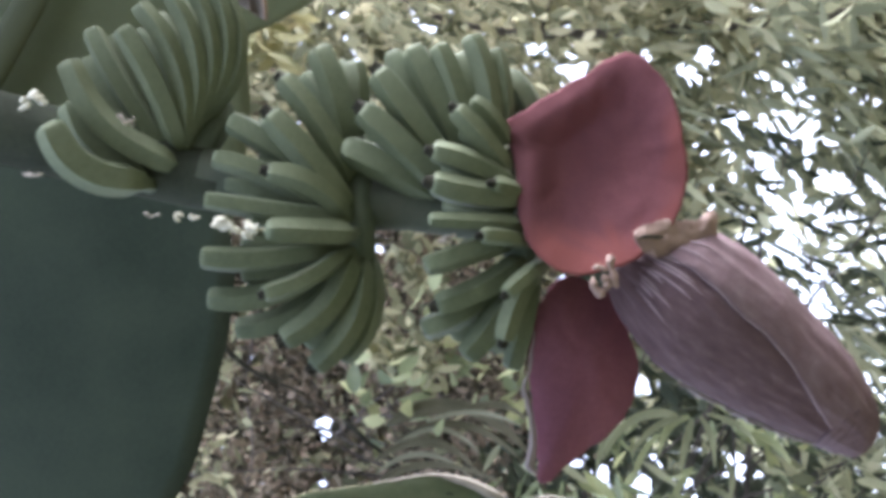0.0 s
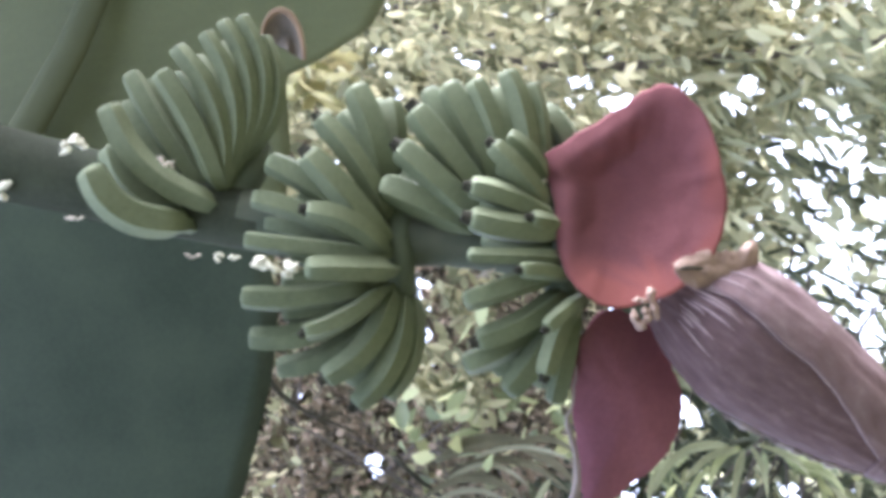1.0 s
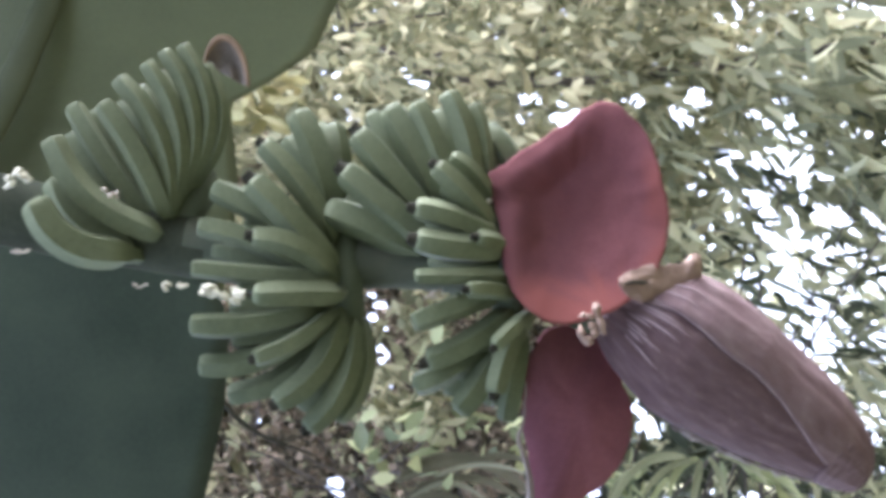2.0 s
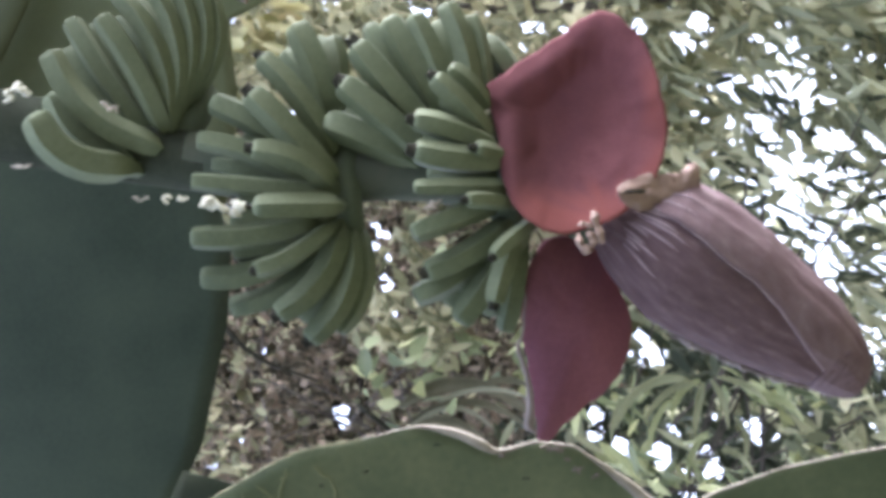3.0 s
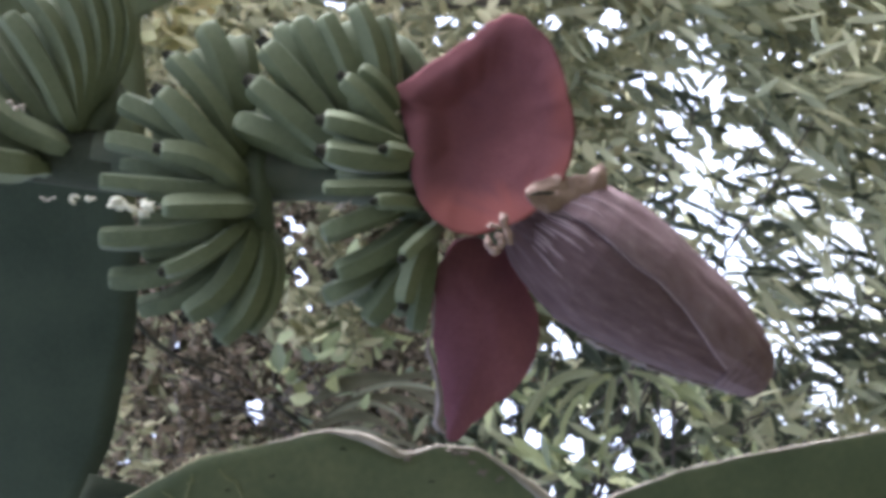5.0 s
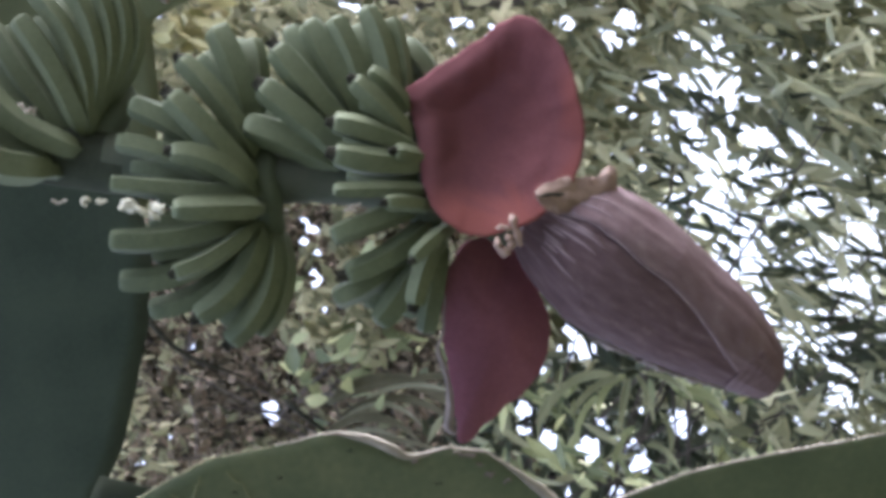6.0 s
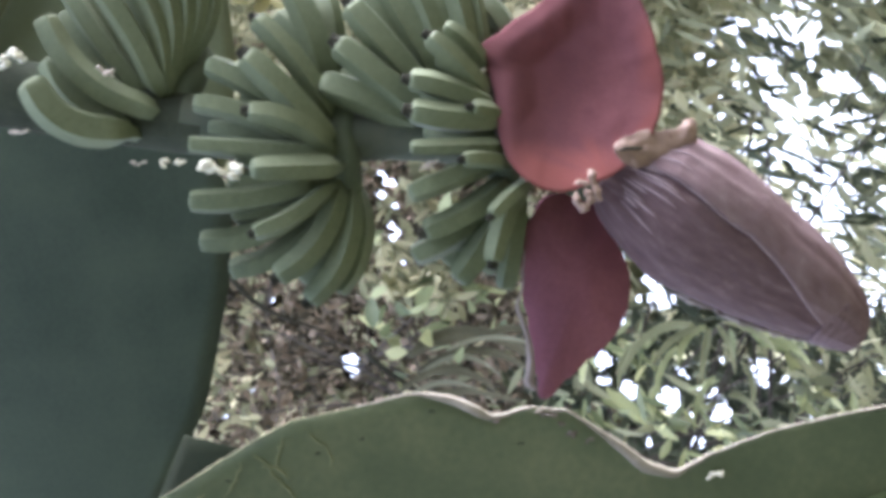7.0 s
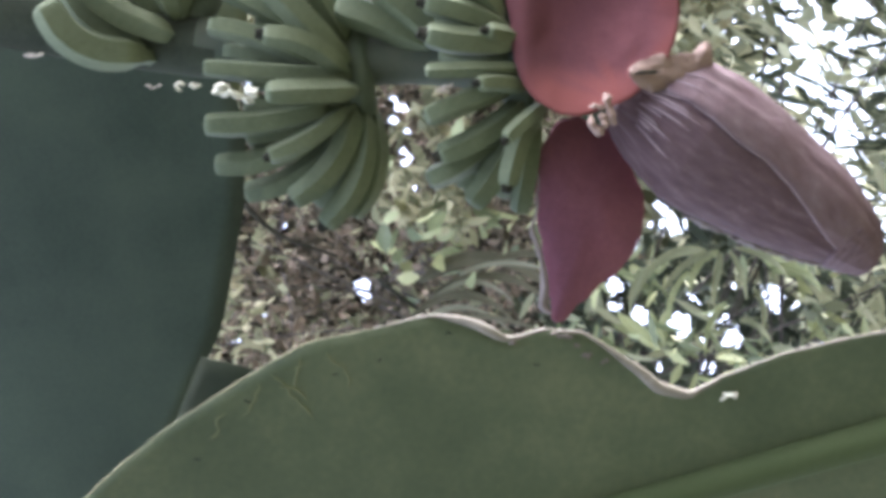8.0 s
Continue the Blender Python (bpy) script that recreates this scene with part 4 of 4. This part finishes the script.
slender_tree = shrub("slender_leaved_tree", "tree with slender drooping green leaves against the sky", (-0.95, 5.4, 0), [
    dict(mat=M_BAMBOO, count=2700, **patch(1.25, 0.0, 4.9, 0.8, 1.0, 0.6), length=0.15, width=0.026, aim=(0.8, -0.25, 0), spread=0.45, seed=64, clumps=60),
    dict(mat=M_BAMBOO, count=1300, **patch(1.05, 0.5, 4.6, 0.65, 0.42, 0.3), length=0.11, width=0.03, aim=(0.7, -0.5, 0), spread=0.5, seed=69, clumps=45),
    dict(mat=M_BAMBOO, count=300, **patch(1.25, -0.62, 4.5, 0.45, 0.3, 0.3), length=0.1, width=0.03, aim=(0.7, -0.5, 0), spread=0.6, seed=70, clumps=40),
    dict(mat=M_LIME, count=560, **patch(0.6, -0.58, 4.3, 0.45, 0.26, 0.4), length=0.09, width=0.024, aim=(0.5, -0.5, 0), spread=0.6, seed=65, clumps=30),
    dict(mat=M_BAMBOO, count=170, **patch(0.75, -0.6, 4.7, 0.6, 0.35, 0.4), length=0.13, width=0.026, aim=(0.5, -0.5, 0), spread=0.7, seed=66, clumps=40),
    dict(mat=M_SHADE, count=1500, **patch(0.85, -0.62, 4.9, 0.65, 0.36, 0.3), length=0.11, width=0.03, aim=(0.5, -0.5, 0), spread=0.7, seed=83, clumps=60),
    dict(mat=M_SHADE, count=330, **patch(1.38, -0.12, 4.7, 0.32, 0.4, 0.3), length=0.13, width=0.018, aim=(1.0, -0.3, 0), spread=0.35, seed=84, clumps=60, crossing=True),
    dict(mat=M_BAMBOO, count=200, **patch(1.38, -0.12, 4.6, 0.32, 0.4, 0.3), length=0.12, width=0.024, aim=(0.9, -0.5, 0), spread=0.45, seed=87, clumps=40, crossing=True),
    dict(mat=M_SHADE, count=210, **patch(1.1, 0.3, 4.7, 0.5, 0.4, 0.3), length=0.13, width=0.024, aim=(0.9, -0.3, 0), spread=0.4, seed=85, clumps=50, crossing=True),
    dict(mat=M_BAMBOO, count=140, **patch(1.15, 0.45, 4.5, 0.5, 0.4, 0.3), length=0.08, width=0.032, aim=(0.7, -0.4, 0), spread=0.7, seed=88, clumps=70, crossing=True),
], [(-0.93, 5.3, 1.2), at(0.9, -0.9, -3.4), at(0.3, -0.8, -3.3)], 0.018)

# ---- single things among the shrubs ----
def twig(points, r):
    v, f = tube([at(*p) for p in points], [r, r * 0.9, r * 0.6, r * 0.3], 7, rings=16)
    t = part("twig", v, f, M_NUB)
    tagged(t, "dark bare twig hanging among dry leaves", "twig", "bare twigs")


def arching_leaf(parent, row, away, mat, seed):
    """A long leaf that arches over, folded along its midrib: three places along it (cm, as seen beside the bunch) and its width."""
    k = away / 140
    p0, p1, p2 = Vector(row[0:2]) * k, Vector(row[2:4]) * k, Vector(row[4:6]) * k
    ctrl = p1 * 2 - (p0 + p2) / 2

    def fn(u, v):
        q = p0 * (1 - u) ** 2 + ctrl * (2 * u * (1 - u)) + p2 * u * u
        d = ((ctrl - p0) * (1 - u) + (p2 - ctrl) * u).normalized()
        w = row[6] * k * math.sin(math.pi * min(0.1 + 0.86 * u ** 0.8, 1)) * (v - 0.5) * (1 + 0.12 * math.sin(9 * u + seed))
        return at(q.x - d.y * w, q.y + d.x * w, 1.4 - away + 0.5 * abs(w) + 0.05 * u * u - 0.03 * u)
    v, f = sheet(fn, 16, 4, 0.0016)
    part("leaf", v, f, mat, parent)


def dry_curl():
    def rim(u):
        th = math.pi * (0.02 + 1.0 * u)
        return -0.268 - 0.019 * math.cos(th) + 0.01 * (u - 0.5), 0.312 + 0.04 * math.sin(th) - 0.022 * u

    def fn(u, v):
        a, b = rim(u)
        return at(a + (-0.264 - a) * v, b + (0.298 - b) * v, -0.29 - 0.012 * math.sin(math.pi * v))
    v, f = sheet(fn, 24, 6, 0.0015)
    c = part("dried_leaf_tip", v, f, M_DULL, plant, "brown dried curled leaf tip")
    v, f = tube([at(*rim(u), -0.289) for u in np.linspace(0, 1, 12)], [0.002, 0.0034, 0.004, 0.0034, 0.002], 7, rings=30)
    part("rim", v, f, M_RUST, c, "orange-brown rolled rim")


dry_curl()
withered(sucker, 0.1415, -0.146, front_n(0.1415, -0.146) + 0.003, 0.004, 31, M_PETAL, "leaf_scrap")


for k, (a, b, r) in enumerate([(0.047, -0.109, 0.0036), (0.054, -0.114, 0.0027), (0.060, -0.120, 0.0027), (0.042, -0.107, 0.0027), (0.069, -0.124, 0.0022), (0.016, -0.111, 0.0022)]):
    withered(sucker, a, b, front_n(a, b) + 0.0012, r, 40 + k, M_DULL, "dry_patch")


def miner_trail(a, b, seed):
    rng = random.Random(seed)
    pts = []
    lean = rng.uniform(-0.0015, 0.003)
    for k in range(8):
        pts.append(at(a, b, front_n(a, b) + 0.001))
        a += lean + rng.uniform(-0.0025, 0.0025)
        b -= rng.uniform(0.0005, 0.0045)
    v, f = tube(pts, [0.0003, 0.0007, 0.0004, 0.0009, 0.0003], 5, rings=24)
    part("insect_trail", v, f, M_TRAIL, sucker, "pale winding insect trail on the leaf")


M_TRAIL = material("insect_trail", [(0.110, 0.122, 0.058), (0.171, 0.177, 0.086)], 0.8, 40, gloss=0.1)
for a, b, k in ((-0.13, -0.132, 1), (-0.118, -0.135, 2), (-0.105, -0.118, 3), (-0.15, -0.15, 4), (-0.09, -0.115, 5), (-0.122, -0.128, 6)):
    miner_trail(a, b, k)
for k, (a, b) in enumerate(((-0.085, -0.128), (-0.168, -0.178), (-0.137, -0.143), (-0.06, -0.12), (-0.02, -0.105), (0.03, -0.125))):
    withered(sucker, a, b, front_n(a, b) + 0.0008, 0.0013, 50 + k, M_NUB, "dark_speck")
twig([(-0.72, -0.11, -3.05), (-0.688, -0.165, -2.95), (-0.592, -0.253, -2.95), (-0.433, -0.322, -3.0)], 0.0105)
twig([(-0.32, -0.38, -3.05), (-0.3, -0.395, -2.95), (-0.227, -0.455, -2.95), (-0.16, -0.5, -3.0)], 0.0105)
M_YELLOW = material("yellowed_leaf", [(0.3, 0.28, 0.12), (0.46, 0.43, 0.22)], 0.6, 9, island=0.3, through_light=0.3)
leaf_cloud("yellow_leaves", olive_shrub, M_YELLOW, 30, np.array([-0.62, 0.69, 4.35]), np.array([0.085, 0.065, 0.06]), 0.1, 0.042, (0.8, -0.1, 0), 0.35, 81, label="cluster of yellowed drying leaves")
M_STRAP = material("long_olive_leaf", [(0.063, 0.061, 0.036), (0.098, 0.094, 0.056), (0.140, 0.129, 0.083)], 0.7, 9, gloss=0.2, through_light=0.25)
M_STRAP_PALE = material("long_pale_leaf", [(0.165, 0.170, 0.108), (0.270, 0.266, 0.187)], 0.7, 9, gloss=0.2, through_light=0.3)
M_SHOOT = material("shoot_leaf", [(0.16, 0.175, 0.095), (0.28, 0.29, 0.17)], 0.7, 9, gloss=0.2, through_light=0.35)
# a clump of long leaves under the dry shrub, seen past the old bract
LONG_LEAVES = [(-6.30, -12.74, 0.21, -10.61, 6.77, -14.55, 1.43), (-5.45, -14.21, 0.30, -12.23, 6.04, -15.20, 0.82), (-5.20, -14.30, -1.20, -12.76, 2.37, -14.89, 0.51), (-7.15, -15.93, -2.16, -13.93, 2.57, -16.81, 0.87),
               (-7.08, -17.09, -2.61, -15.07, 2.09, -17.44, 0.51), (0.23, -10.96, 4.27, -10.38, 7.18, -12.61, 0.61), (-7.03, -18.10, -2.05, -15.95, 4.62, -17.30, 0.72), (-2.76, -12.14, 1.76, -11.08, 5.99, -12.17, 0.46)]
for k, row in enumerate(LONG_LEAVES):
    arching_leaf(dry_shrub, row, 4.27 - 0.012 * k, M_STRAP_PALE if k in (2, 4, 7) else M_STRAP, k)
# a young shoot of the slender-leaved tree under the bud
SHOOT_LEAVES = [(19.75, -10.29, 15.65, -11.07, 13.24, -14.62, 0.87), (20.25, -10.55, 17.68, -11.63, 15.60, -14.16, 0.72), (20.87, -10.41, 18.96, -11.65, 18.15, -14.20, 0.72), (21.79, -10.32, 22.88, -12.24, 23.24, -14.81, 0.61),
                (22.30, -10.08, 25.34, -11.05, 26.94, -12.83, 0.56), (25.33, -11.57, 28.38, -12.34, 30.07, -14.22, 0.77), (21.12, -10.57, 20.57, -13.12, 20.18, -15.27, 0.77), (22.70, -16.75, 24.33, -17.19, 25.57, -18.95, 0.61),
                (18.19, -12.15, 16.72, -14.18, 16.06, -16.83, 0.61), (14.73, -11.47, 13.21, -13.50, 12.75, -16.16, 0.61), (23.87, -13.69, 24.96, -15.87, 24.30, -18.93, 0.56), (21.30, -15.29, 19.94, -17.32, 19.49, -19.88, 0.56)]
for k, row in enumerate(SHOOT_LEAVES):
    arching_leaf(slender_tree, row, 3.85 + 0.01 * k, M_LIME if k % 3 == 2 else M_SHOOT, k)
# ---- woods further off ----
woods = base("far_woods", (0, 9, 0), "dense green woods further off", "woods", kind="stuff")
leaf_cloud("foliage", woods, M_SHRUB, 16000, np.array([-0.9, 1.2, 8.5]), np.array([2.3, 2.2, 0.8]), 0.17, 0.09, (0.5, -0.2, -0.2), 0.7, 71)
leaf_cloud("foliage", woods, M_DRY, 9000, np.array([-1.2, -0.9, 8.5]), np.array([1.6, 1.2, 0.8]), 0.15, 0.08, (0.5, -0.2, -0.2), 0.7, 72)
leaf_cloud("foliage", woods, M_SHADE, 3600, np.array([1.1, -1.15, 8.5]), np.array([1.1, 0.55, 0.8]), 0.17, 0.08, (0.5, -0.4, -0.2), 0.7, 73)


M_BEHIND = material("mid_green_leaf", [(0.07, 0.085, 0.045), (0.12, 0.14, 0.075)], 0.6, 3, gloss=0.2, island=0.4, through_light=0.3)


def unseen_leaf_screen():
    """Dense foliage added out of view, behind and beside the viewer, to cut skylight."""
    rng = np.random.default_rng(91)
    verts, faces = [], []
    for i in range(4300):
        th = radians(rng.uniform(195, 345))
        dist = rng.uniform(4.2, 5.6)
        p = np.array([dist * math.cos(th), dist * math.sin(th), 3.9 * rng.uniform(0, 1) ** 0.85])
        d = rng.normal(0, 1, 3)
        d[2] -= 0.6
        d /= np.linalg.norm(d)
        w = np.cross(d, rng.normal(0, 1, 3))
        w /= np.linalg.norm(w)
        ln, wd = rng.uniform(0.18, 0.4), rng.uniform(0.07, 0.14)
        o = len(verts)
        verts += [p, p + d * ln * 0.5 + w * wd, p + d * ln, p + d * ln * 0.5 - w * wd]
        faces.append((o, o + 1, o + 2, o + 3))
    ob = part("foliage", verts, faces, M_BEHIND, woods)
    ob["kind"] = "stuff"


unseen_leaf_screen()
